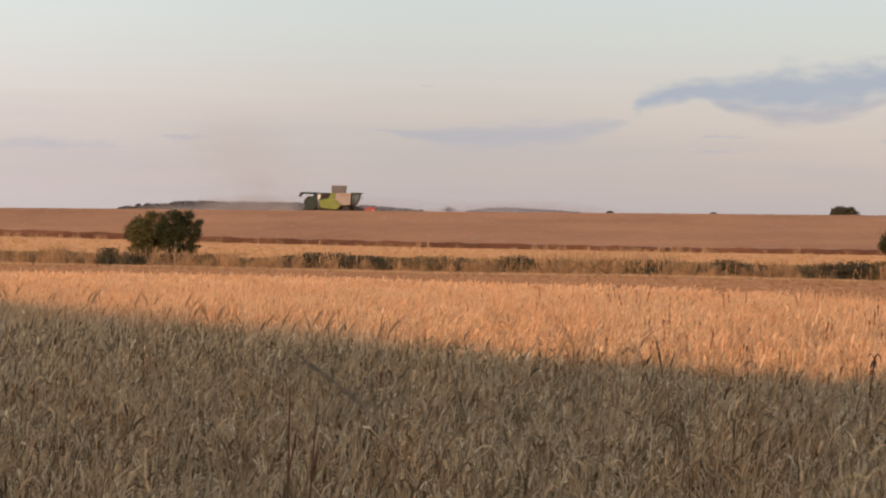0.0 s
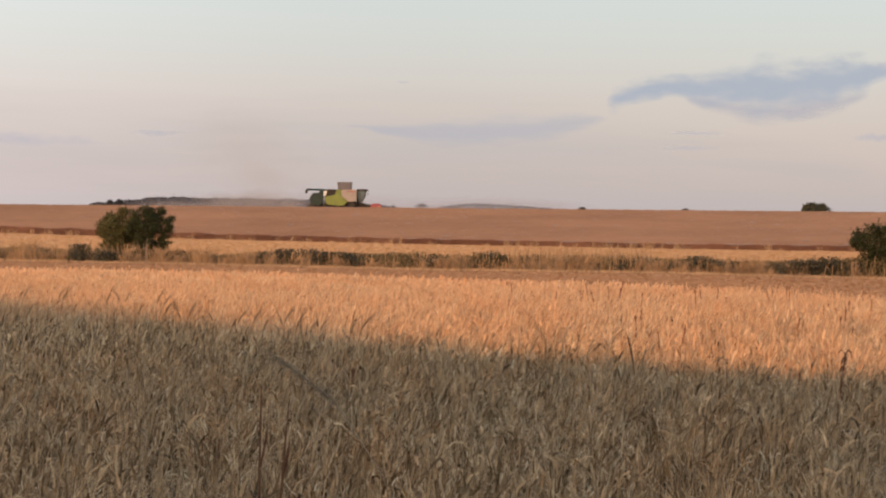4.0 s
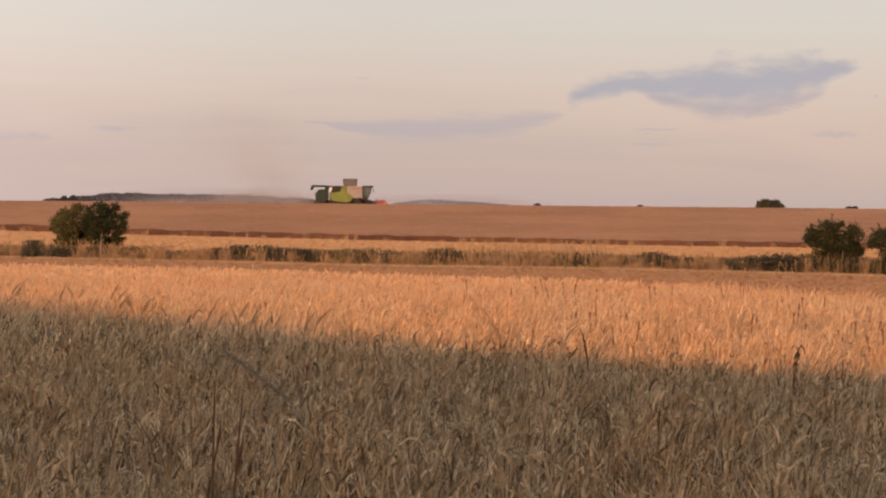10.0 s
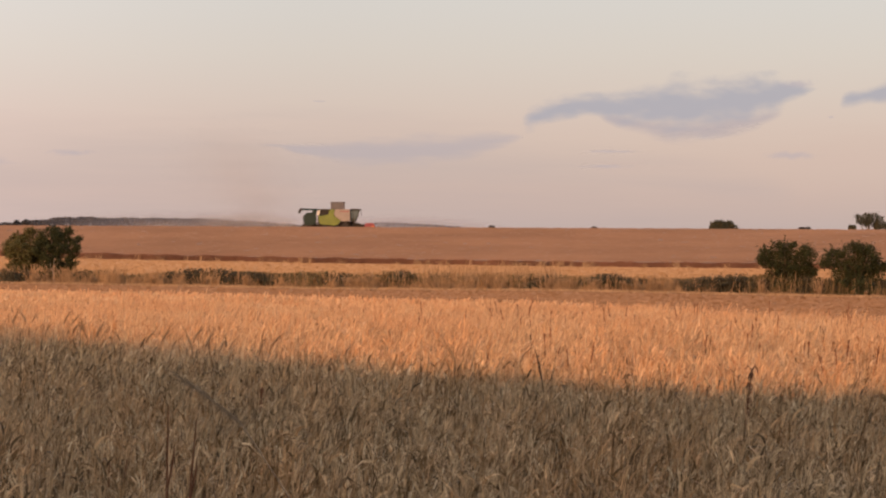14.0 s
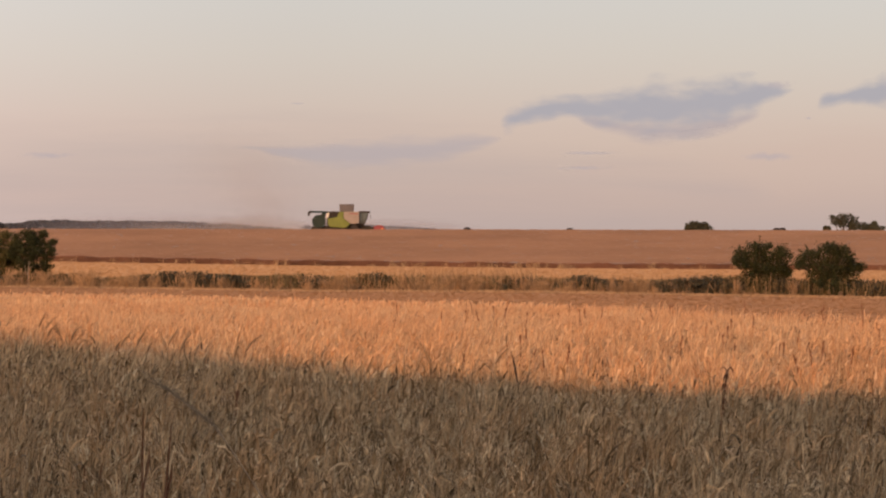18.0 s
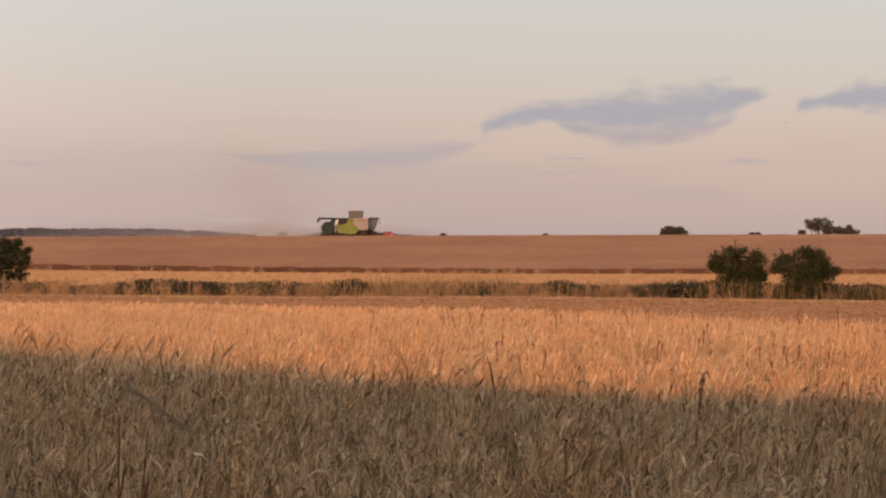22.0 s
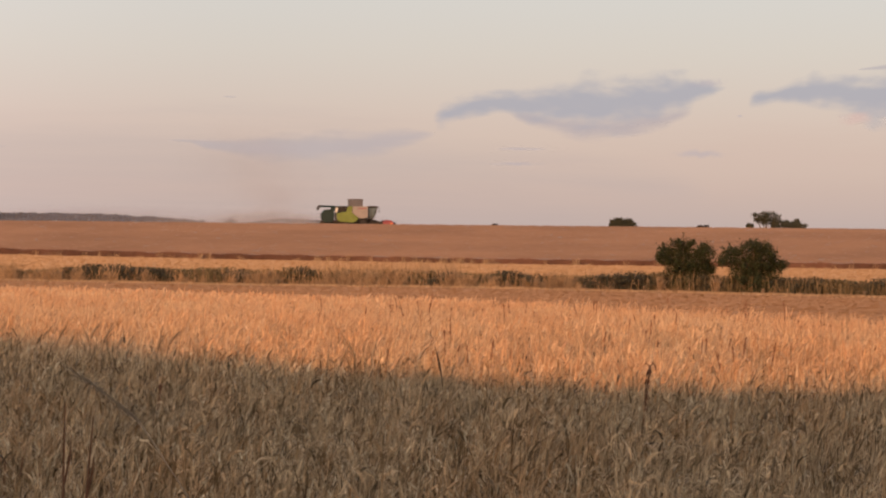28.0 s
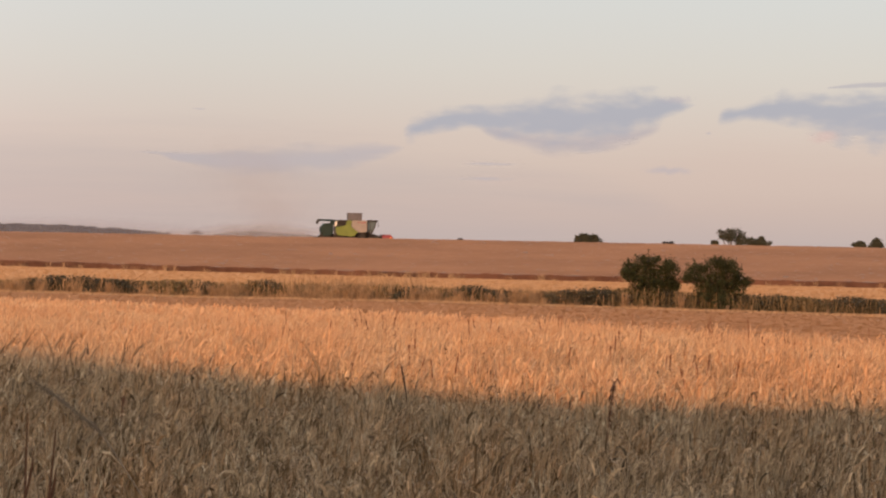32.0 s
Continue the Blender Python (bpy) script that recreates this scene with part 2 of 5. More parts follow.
# ---------------- tools ----------------
rng = np.random.default_rng(7)


def mesh_of(name, verts, faces, mat, smooth=False):
    """A mesh from an array of places and an array of four-cornered (or three-cornered) faces."""
    verts, faces = np.asarray(verts, np.float32), np.asarray(faces, np.int32)
    me = bpy.data.meshes.new(name)
    n, k = faces.shape
    me.vertices.add(len(verts))
    me.vertices.foreach_set("co", verts.ravel())
    me.loops.add(n * k)
    me.loops.foreach_set("vertex_index", faces.ravel())
    me.polygons.add(n)
    me.polygons.foreach_set("loop_start", np.arange(0, n * k, k, dtype=np.int32))
    me.polygons.foreach_set("use_smooth", np.full(n, smooth))
    me.update(calc_edges=True)
    me.materials.append(M[mat])
    return me


class Heap:
    """Collects many small pieces into one mesh."""

    def __init__(self):
        self.verts, self.faces, self.count = [], [], 0

    def add(self, verts, faces):
        self.verts.append(np.asarray(verts, np.float32).reshape(-1, 3))
        self.faces.append(np.asarray(faces, np.int64).reshape(-1, 4) + self.count)
        self.count += len(self.verts[-1])

    def ribbons(self, points, widths, side):
        """points: N x K x 3, widths: N x K, side: N x 3. Flat blades along the points."""
        n, k, _ = points.shape
        off = side[:, None, :] * widths[:, :, None] * 0.5
        verts = np.stack([points - off, points + off], 2)
        base = (np.arange(n) * k * 2)[:, None]
        step = (np.arange(k - 1) * 2)[None, :]
        a = base + step
        self.add(verts, np.stack([a, a + 1, a + 3, a + 2], 2))

    def tube(self, points, radii, sides=6):
        points = np.asarray(points, float)
        k = len(points)
        way = np.gradient(points, axis=0)
        way /= np.linalg.norm(way, axis=1)[:, None] + 1e-9
        u = np.cross(way, (0.31, 0.17, 0.94) if abs(way[0][2]) < 0.9 else (1.0, 0.1, 0.0))
        u /= np.linalg.norm(u, axis=1)[:, None] + 1e-9
        v = np.cross(way, u)
        a = np.arange(sides) * 2 * np.pi / sides
        ring = points[:, None] + np.asarray(radii)[:, None, None] * (u[:, None] * np.cos(a)[:, None] + v[:, None] * np.sin(a)[:, None])
        i, j = np.meshgrid(np.arange(k - 1), np.arange(sides), indexing="ij")
        jn = (j + 1) % sides
        self.add(ring, np.stack([i * sides + j, i * sides + jn, (i + 1) * sides + jn, (i + 1) * sides + j], 2))

    def leaves(self, at, size, lift=0.3):
        """One small turned leaf at each place."""
        n = len(at)
        u = rng.normal(size=(n, 3))
        u /= np.linalg.norm(u, axis=1)[:, None]
        v = np.cross(u, rng.normal(size=(n, 3)))
        v /= np.linalg.norm(v, axis=1)[:, None]
        s = size * rng.uniform(0.6, 1.4, (n, 1))
        verts = np.stack([at - u * s, at + v * s * 0.45, at + u * s, at - v * s * 0.45], 1)
        self.add(verts, np.arange(n * 4).reshape(n, 4))

    def mesh(self, name, mat, smooth=False):
        return mesh_of(name, np.concatenate(self.verts), np.concatenate(self.faces), mat, smooth)


def part(name, bm, mat, parent, label=""):
    """Links a bmesh (or a finished mesh) as one mesh object under a thing or a part."""
    if isinstance(bm, bmesh.types.BMesh):
        me = bpy.data.meshes.new(name)
        bm.to_mesh(me)
        bm.free()
        me.materials.append(M[mat])
    else:
        me = bm
    ob = new(name, me)
    ob.parent = parent
    if label:
        tagged(ob, label)
    return ob


def box(x0, x1, y0, y1, z0, z1, bevel=0.03):
    bm = bmesh.new()
    bmesh.ops.create_cube(bm, size=1, matrix=Matrix.LocRotScale(((x0 + x1) / 2, (y0 + y1) / 2, (z0 + z1) / 2), None, (x1 - x0, y1 - y0, z1 - z0)))
    if bevel:
        bmesh.ops.bevel(bm, geom=bm.edges[:], offset=bevel, segments=2, affect="EDGES")
    return bm


def prism(outline, y0, y1, bevel=0.04):
    """An outline in x and z, drawn through from y0 to y1."""
    bm = bmesh.new()
    a = [bm.verts.new((x, y0, z)) for x, z in outline]
    b = [bm.verts.new((x, y1, z)) for x, z in outline]
    bm.faces.new(a)
    bm.faces.new(b[::-1])
    for i in range(len(a)):
        j = (i + 1) % len(a)
        bm.faces.new((a[j], a[i], b[i], b[j]))
    bmesh.ops.recalc_face_normals(bm, faces=bm.faces[:])
    if bevel:
        bmesh.ops.bevel(bm, geom=bm.edges[:], offset=bevel, segments=2, affect="EDGES")
    return bm


def rod(points, radius, sides=8):
    heap = Heap()
    heap.tube(points, [radius] * len(points), sides)
    return heap


def drum(x, z, radius, y0, y1, sides=28, bevel=0.03):
    """A round body whose axle runs along y."""
    bm = bmesh.new()
    bmesh.ops.create_cone(bm, cap_ends=True, segments=sides, radius1=radius, radius2=radius, depth=y1 - y0,
                          matrix=pose(x, (y0 + y1) / 2, z, 90))
    if bevel:
        bmesh.ops.bevel(bm, geom=[e for e in bm.edges if len(e.link_faces) == 2 and any(len(f.verts) > 4 for f in e.link_faces)], offset=bevel, segments=2, affect="EDGES")
    return bm


# ---------------- lie of the land ----------------
FAR_CROP, NEAR_CROP, CREST = 0.65, 0.80, 335.0


def hedge_dist(az):
    return 107.3 / (np.cos(az) + 0.397 * np.sin(az))


def edge_dist(az):
    return 256.0 / (np.cos(az) + 0.376 * np.sin(az))


def crop_end(az):
    """Where the near crop stops."""
    return np.interp(az, [-0.27, -0.106, -0.023, 0.06, 0.22, 0.32, 0.4], [56, 54, 51, 47, 38, 34.5, 33])


def ground(x, y):
    """Height of the ground: falls to the ditch, on to the hollow, and climbs to the crest."""
    x, y = np.asarray(x, float), np.asarray(y, float)
    d = np.hypot(x, y)
    az = np.clip(np.arctan2(x, np.maximum(y, 1e-6)), -0.27, 0.40)
    dh, de = hedge_dist(az), edge_dist(az)
    zh = EYE + dh * np.interp(az, [-0.212, -0.133, 0.004, 0.115, 0.208, 0.316], [-0.0273, -0.0286, -0.0309, -0.0312, -0.0324, -0.0333])
    ze = EYE + de * np.interp(az, [-0.212, -0.106, 0, 0.115, 0.209, 0.316], [-0.0140, -0.0166, -0.0182, -0.0193, -0.0195, -0.0197])
    zc = EYE - FAR_CROP
    z = np.where(d < dh, zh * d / dh,
        np.where(d < de, zh + (ze - zh) * (d - dh) / (de - dh),
        np.where(d < CREST, ze + (zc - ze) * (d - de) / (CREST - de),
        np.where(d < 352, zc - 0.15 * np.clip((d - CREST) / 1.5, 0, 1), zc - 0.15 - 4.0 * np.clip((d - 352) / 90, 0, 1)))))
    return np.where(y < 0, 0.0, z)


def on_ground(az, d):
    x, y = d * math.sin(az), d * math.cos(az)
    return Vector((x, y, float(ground(x, y))))


def fan(name, azs, ds, height, mat, wobble=0.0):
    """A sheet over a fan of directions and distances."""
    a, d = np.meshgrid(azs, ds, indexing="ij")
    x, y = d * np.sin(a), d * np.cos(a)
    z = ground(x, y) + height
    if wobble:
        z = z + rng.normal(0, wobble, z.shape)
    n, k = a.shape
    i, j = np.meshgrid(np.arange(n - 1), np.arange(k - 1), indexing="ij")
    faces = np.stack([i * k + j, (i + 1) * k + j, (i + 1) * k + j + 1, i * k + j + 1], 2).reshape(-1, 4)
    return mesh_of(name, np.stack([x, y, z], 2).reshape(-1, 3), faces, mat, True)


def build_ground():
    azs = np.concatenate([np.linspace(-np.pi, -0.6, 24)[:-1], np.linspace(-0.6, 0.65, 90), np.linspace(0.65, np.pi, 24)[1:]])
    ds = np.concatenate([[0.0], np.linspace(1, 60, 60), np.concatenate([np.linspace(64, 330, 68), [333, 335, 336.5, 340, 345, 352, 360]]), np.geomspace(370, 4600, 26)])
    tagged(new("ground", fan("ground", azs, ds, 0.0, "ground")), "dry earth with straw litter between the fields", "ground", kind="structure")


def build_far_crop():
    """The standing crop on the far slope, with its dark foot towards the viewer."""
    azs = np.linspace(-0.4, 0.48, 500)
    ds_a = np.linspace(0, 1, 60)
    a = azs[:, None]
    near = edge_dist(np.clip(a, -0.27, 0.40)) + 0.25 * rng.normal(size=a.shape)
    d = near + (CREST - 2 - near) * ds_a[None, :] ** 0.9
    x, y = d * np.sin(a), d * np.cos(a)
    h = FAR_CROP + rng.normal(0, 0.01, d.shape)
    z = ground(x, y) + h
    n, k = d.shape
    i, j = np.meshgrid(np.arange(n - 1), np.arange(k - 1), indexing="ij")
    faces = np.stack([i * k + j, (i + 1) * k + j, (i + 1) * k + j + 1, i * k + j + 1], 2).reshape(-1, 4)
    top = mesh_of("crop_top", np.stack([x, y, z], 2).reshape(-1, 3), faces, "far_crop", True)
    field = tagged(new("far_crop_field", top), "standing ripe grain on the far slope", "crop field", kind="stuff")
    # ears that stand out of the top and catch the low sun
    heap = Heap()
    n = 64000
    az = rng.uniform(-0.30, 0.42, n)
    lo = edge_dist(np.clip(az, -0.27, 0.40))
    d = lo + 1.0 + (CREST - 3 - lo) * rng.uniform(0, 1, n)
    x, y = d * np.sin(az), d * np.cos(az)
    root = np.stack([x, y, ground(x, y) + FAR_CROP - 0.06], 1)
    tip = root + np.stack([rng.normal(0, 0.02, n), rng.normal(0, 0.012, n), rng.uniform(0.11, 0.15, n)], 1)
    turn = rng.normal(0, 0.04, n)
    heap.ribbons(np.stack([root, tip], 1), np.stack([rng.uniform(0.5, 1.05, n)] * 2, 1), np.stack([np.cos(turn), np.sin(turn), 0 * x], 1))
    ob = part("crop_ears", heap.mesh("crop_ears", "far_ears"), "", field)
    tagged(ob, kind="stuff")
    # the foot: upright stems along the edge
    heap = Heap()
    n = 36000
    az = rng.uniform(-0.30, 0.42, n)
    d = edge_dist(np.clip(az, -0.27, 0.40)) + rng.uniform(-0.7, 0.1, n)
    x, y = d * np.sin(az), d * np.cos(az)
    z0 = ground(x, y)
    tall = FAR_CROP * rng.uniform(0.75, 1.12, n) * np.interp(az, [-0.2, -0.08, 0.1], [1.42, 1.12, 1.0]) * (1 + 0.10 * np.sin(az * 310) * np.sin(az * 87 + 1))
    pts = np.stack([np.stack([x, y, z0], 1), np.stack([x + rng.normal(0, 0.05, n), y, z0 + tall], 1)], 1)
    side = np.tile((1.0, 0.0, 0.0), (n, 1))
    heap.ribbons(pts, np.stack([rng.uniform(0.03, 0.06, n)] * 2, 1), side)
    grass = Heap()
    tufts, each = 150, 14
    mid = np.repeat(np.where(rng.uniform(0, 1, tufts) < 0.6, rng.uniform(-0.24, 0.13, tufts), rng.uniform(-0.26, 0.36, tufts)), each)
    n = len(mid)
    size = np.repeat(rng.uniform(0.3, 0.95, tufts) ** 1.4, each)
    d = edge_dist(np.clip(mid, -0.27, 0.40)) - 1.0 - np.repeat(rng.uniform(0, 2.5, tufts), each)
    x, y = d * np.sin(mid) + rng.normal(0, 0.22, n), d * np.cos(mid) + rng.normal(0, 0.2, n)
    base = np.stack([x, y, ground(x, y) - 0.02], 1)
    top = base + np.stack([rng.normal(0, 0.16, n), rng.normal(0, 0.1, n), size * rng.uniform(0.5, 1.1, n)], 1)
    grass.ribbons(np.stack([base, top], 1), np.tile([0.03, 0.022], (n, 1)), np.tile((1.0, 0.0, 0.0), (n, 1)))
    tagged(new("edge_grass", grass.mesh("edge_grass", "pale_grass")), "pale dry grass before the far crop's edge", "grass", kind="stuff")
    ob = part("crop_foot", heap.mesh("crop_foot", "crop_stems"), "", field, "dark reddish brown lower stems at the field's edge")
    tagged(ob, kind="stuff")


def unit(v):
    return v / (np.linalg.norm(v, axis=-1, keepdims=True) + 1e-9)


def sow(az0, az1, d0, d1, density):
    """Random places in a fan, evenly over its area."""
    n = int(density * (az1 - az0) * (d1 * d1 - d0 * d0) / 2)
    az = rng.uniform(az0, az1, n)
    d = np.sqrt(rng.uniform(d0 * d0, d1 * d1, n))
    keep = d < crop_end(az) + rng.normal(0, 0.25, n)
    return (d * np.sin(az))[keep], (d * np.cos(az))[keep]


def waves(x, y):
    """Slow swells of height and lean over the crop."""
    a = np.sin(x * 1.3 + 0.6 * y) + np.sin(0.7 * x - 0.9 * y + 1.3) + np.sin(2.1 * x + 1.7 * y + 0.4) * 0.6
    b = np.sin(x * 0.9 - 1.2 * y + 2.0) + np.sin(1.6 * x + 0.5 * y) + np.sin(2.6 * y - 1.9 * x) * 0.6
    return a / 2.6, b / 2.6


def clumps(x, y):
    """Uneven growth, 0 to 1: tufts of half a metre that stand together."""
    a = np.sin(5.1 * x + 1.1 * y) * np.sin(3.3 * x - 2.7 * y + 0.7) + np.sin(8.7 * x - 3.9 * y + 2.1) * np.sin(2.2 * y + 4.6 * x)
    b = np.sin(11.3 * x + 6.1 * y + 0.3) * np.sin(7.9 * x - 5.3 * y)
    return np.clip(0.5 + 0.32 * a + 0.22 * b, 0, 1)


def build_crop(name, label, az0, az1, d0, d1, density, detail, mat=""):
    x, y = sow(az0, az1, d0, d1, density)
    c = clumps(x, y)
    keep = rng.uniform(0, 1, len(x)) < 0.5 + 1.2 * c
    x, y, c = x[keep], y[keep], c[keep]
    n = len(x)
    a, b = waves(x, y)
    z0 = ground(x, y)
    tall = NEAR_CROP * (0.87 + 0.05 * a + (0.12 if d0 >= 27 else 0.34) * (c - 0.45) + rng.normal(0, 0.04 if d0 >= 27 else 0.065, n))
    # a wheel track that crosses the far side of the crop
    d, az = np.hypot(x, y), np.arctan2(x, y)
    track = (np.abs(d - 30.0 + 6 * (az - 0.22)) < 0.5) & (az > 0.205)
    tall = np.where(track, tall * 0.55, tall)
    high = ~track & (rng.uniform(0, 1, n) < (0.02, 0.06, 0.11)[detail] * (0.1 + 2.2 * c * c))
    tall = tall + np.where(high, rng.uniform(0.04, (0.14, 0.18, 0.24)[detail], n), 0)
    lean = np.stack([0.03 + 0.07 * a + rng.normal(0, 0.085, n), 0.07 * b + rng.normal(0, 0.085, n)], 1)
    if detail == 2:
        # stalks that are broken or lie across the others
        flat = rng.uniform(0, 1, n) < 0.07
        lean = np.where(flat[:, None], lean + rng.normal(0, 0.4, (n, 2)), lean)
        tall = np.where(flat, tall * 0.86, tall)
    ang = rng.uniform(0, 2 * np.pi, n)
    side = np.stack([np.cos(ang), 0.35 * np.sin(ang), np.zeros(n)], 1)
    if detail < 2:
        side = np.stack([np.ones(n), rng.normal(0, 0.45, n), np.zeros(n)], 1)
    side = unit(side + 1e-6)
    k = 4 if detail == 2 else 3
    s = np.linspace(0, 1, k)
    low = 0.15 if detail == 2 else 0.3
    f = low + (1 - low) * s
    stem = np.stack([x[:, None] + lean[:, :1] * tall[:, None] * f ** 1.6, y[:, None] + lean[:, 1:] * tall[:, None] * f ** 1.6,
                     z0[:, None] + (tall[:, None] * 0.9) * f], 2)
    wide = {2: 0.0042, 1: 0.008, 0: 0.015}[detail]
    heap = Heap()
    heap.ribbons(stem, np.full((n, k), wide) * np.linspace(1.2, 0.7, k), side)
    # ears, nodding over to a side
    top = stem[:, -1]
    nod = unit(np.stack([lean[:, 0] + rng.normal(0, 0.3, n) + 0.14, lean[:, 1] + rng.normal(0, 0.3, n), np.zeros(n)], 1))
    length = rng.uniform(0.055, 0.105, n) * {2: 1, 1: 1.15, 0: 1.4}[detail]
    bend = rng.uniform(0.05, 1.7, n) ** 1.2
    bend = np.where(high, bend + rng.uniform(0.0, 0.9, n), bend)
    ek = 4 if detail == 2 else 3
    e = [top]
    for q in range(1, ek):
        turn = bend * q / (ek - 1)
        way = nod * np.sin(turn)[:, None] + np.stack([np.zeros(n), np.zeros(n), np.cos(turn)], 1)
        e.append(e[-1] + way * (length / (ek - 1))[:, None])
    ear = np.stack(e, 1)
    fat = {2: 0.012, 1: 0.019, 0: 0.030}[detail]
    shape = np.array([0.6, 1.0, 0.85, 0.3]) if ek == 4 else np.array([0.7, 1.0, 0.3])
    heap.ribbons(ear, np.full((n, ek), fat) * shape, side)
    if detail == 2:
        other = unit(np.cross(unit(ear[:, 2] - ear[:, 0]), side))
        heap.ribbons(ear, np.full((n, ek), fat) * shape, other)
    if detail >= 1:
        # awns, a loose brush beyond the ear
        for q in range(5 if detail == 2 else 2):
            out = unit(unit(ear[:, -1] - ear[:, -2]) + rng.normal(0, 0.22, (n, 3)))
            start = ear[:, 1 + q % (ek - 1)]
            pts = np.stack([start, start + out * rng.uniform(0.06, 0.14, (n, 1))], 1)
            heap.ribbons(pts, np.tile([0.0032 if detail == 2 else 0.0065, 0.001], (n, 1)), side)
        # dry leaves
        m = np.arange(n) if detail == 2 else np.arange(0, n, 3)
        at = rng.uniform(0.35, 0.9, len(m))
        i = np.minimum((at * (k - 1)).astype(int), k - 2)
        root = stem[m, i] + (stem[m, i + 1] - stem[m, i]) * (at * (k - 1) - i)[:, None]
        way = unit(np.stack([rng.normal(size=len(m)), rng.normal(size=len(m)), rng.uniform(0.2, 1.2, len(m))], 1))
        ln = rng.uniform(0.08, 0.24, (len(m), 1))
        mid = root + way * ln * 0.5
        tip = mid + unit(way + np.array((0, 0, -1.1))) * ln * 0.6
        heap.ribbons(np.stack([root, mid, tip], 1), np.tile([0.006, 0.010, 0.002], (len(m), 1)) * (1.0 if detail == 2 else 1.5), unit(np.cross(way, rng.normal(size=(len(m), 3)))))
    # lower leaves added to fill the gaps; their colour carries the shade there
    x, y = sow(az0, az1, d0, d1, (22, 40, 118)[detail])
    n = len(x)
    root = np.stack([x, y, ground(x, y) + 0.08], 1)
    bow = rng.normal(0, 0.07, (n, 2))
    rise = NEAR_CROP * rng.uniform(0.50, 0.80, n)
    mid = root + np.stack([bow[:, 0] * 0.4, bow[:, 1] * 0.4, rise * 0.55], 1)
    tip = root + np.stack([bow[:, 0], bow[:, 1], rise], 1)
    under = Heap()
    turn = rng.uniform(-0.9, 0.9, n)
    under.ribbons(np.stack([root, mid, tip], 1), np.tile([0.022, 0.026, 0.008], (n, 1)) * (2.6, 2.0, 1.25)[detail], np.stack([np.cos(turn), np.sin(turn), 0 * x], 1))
    tagged(new("lower_leaves", under.mesh("lower_leaves", "gap_shade_leaf")), "brown lower leaves under the ears, darkened for the shade in the gaps", "leaves", kind="stuff")
    if detail == 2:
        # broken pale straws lying in the top
        x, y = sow(az0, az1, d0, d1, 190)
        n = len(x)
        at = np.stack([x, y, ground(x, y) + NEAR_CROP * rng.uniform(0.62, 1.0, n)], 1)
        way = unit(rng.normal(size=(n, 3)) * np.array((0.8, 0.6, 1.0)) + np.array((0, 0, 0.7)))
        ln = rng.uniform(0.02, 0.07, (n, 1))
        pale = Heap()
        kink = unit(way + rng.normal(0, 0.35, (n, 3)))
        pale.ribbons(np.stack([at, at + way * ln * 0.6, at + way * ln * 0.6 + kink * ln * 0.5], 1), np.tile([0.005, 0.0042, 0.002], (n, 1)), unit(np.cross(way, (0.0, 1.0, 0.0))))
        x, y = sow(az0, az1, d0, d1, 30)
        n = len(x)
        at = np.stack([x, y, ground(x, y) + NEAR_CROP * rng.uniform(0.45, 0.85, n)], 1)
        way = unit(rng.normal(size=(n, 3)) * np.array((0.3, 0.3, 0.2)) + np.array((0, 0, 1.0)))
        ln = rng.uniform(0.10, 0.26, (n, 1))
        droop = unit(way + rng.normal(0, 0.6, (n, 3)))
        pale.ribbons(np.stack([at, at + way * ln * 0.5, at + way * ln * 0.8, at + way * ln * 0.8 + droop * ln * 0.3], 1), np.tile([0.004, 0.005, 0.004, 0.002], (n, 1)), unit(np.cross(way, (0.0, 1.0, 0.0))))
        tagged(new("broken_straw", pale.mesh("broken_straw", "pale_straw")), "pale broken straws tangled in the grain", "straw", kind="stuff")
    tagged(new(name, heap.mesh(name, mat or ("straw_far", "straw_mid_lit", "straw")[detail])), label, "grain", kind="stuff")


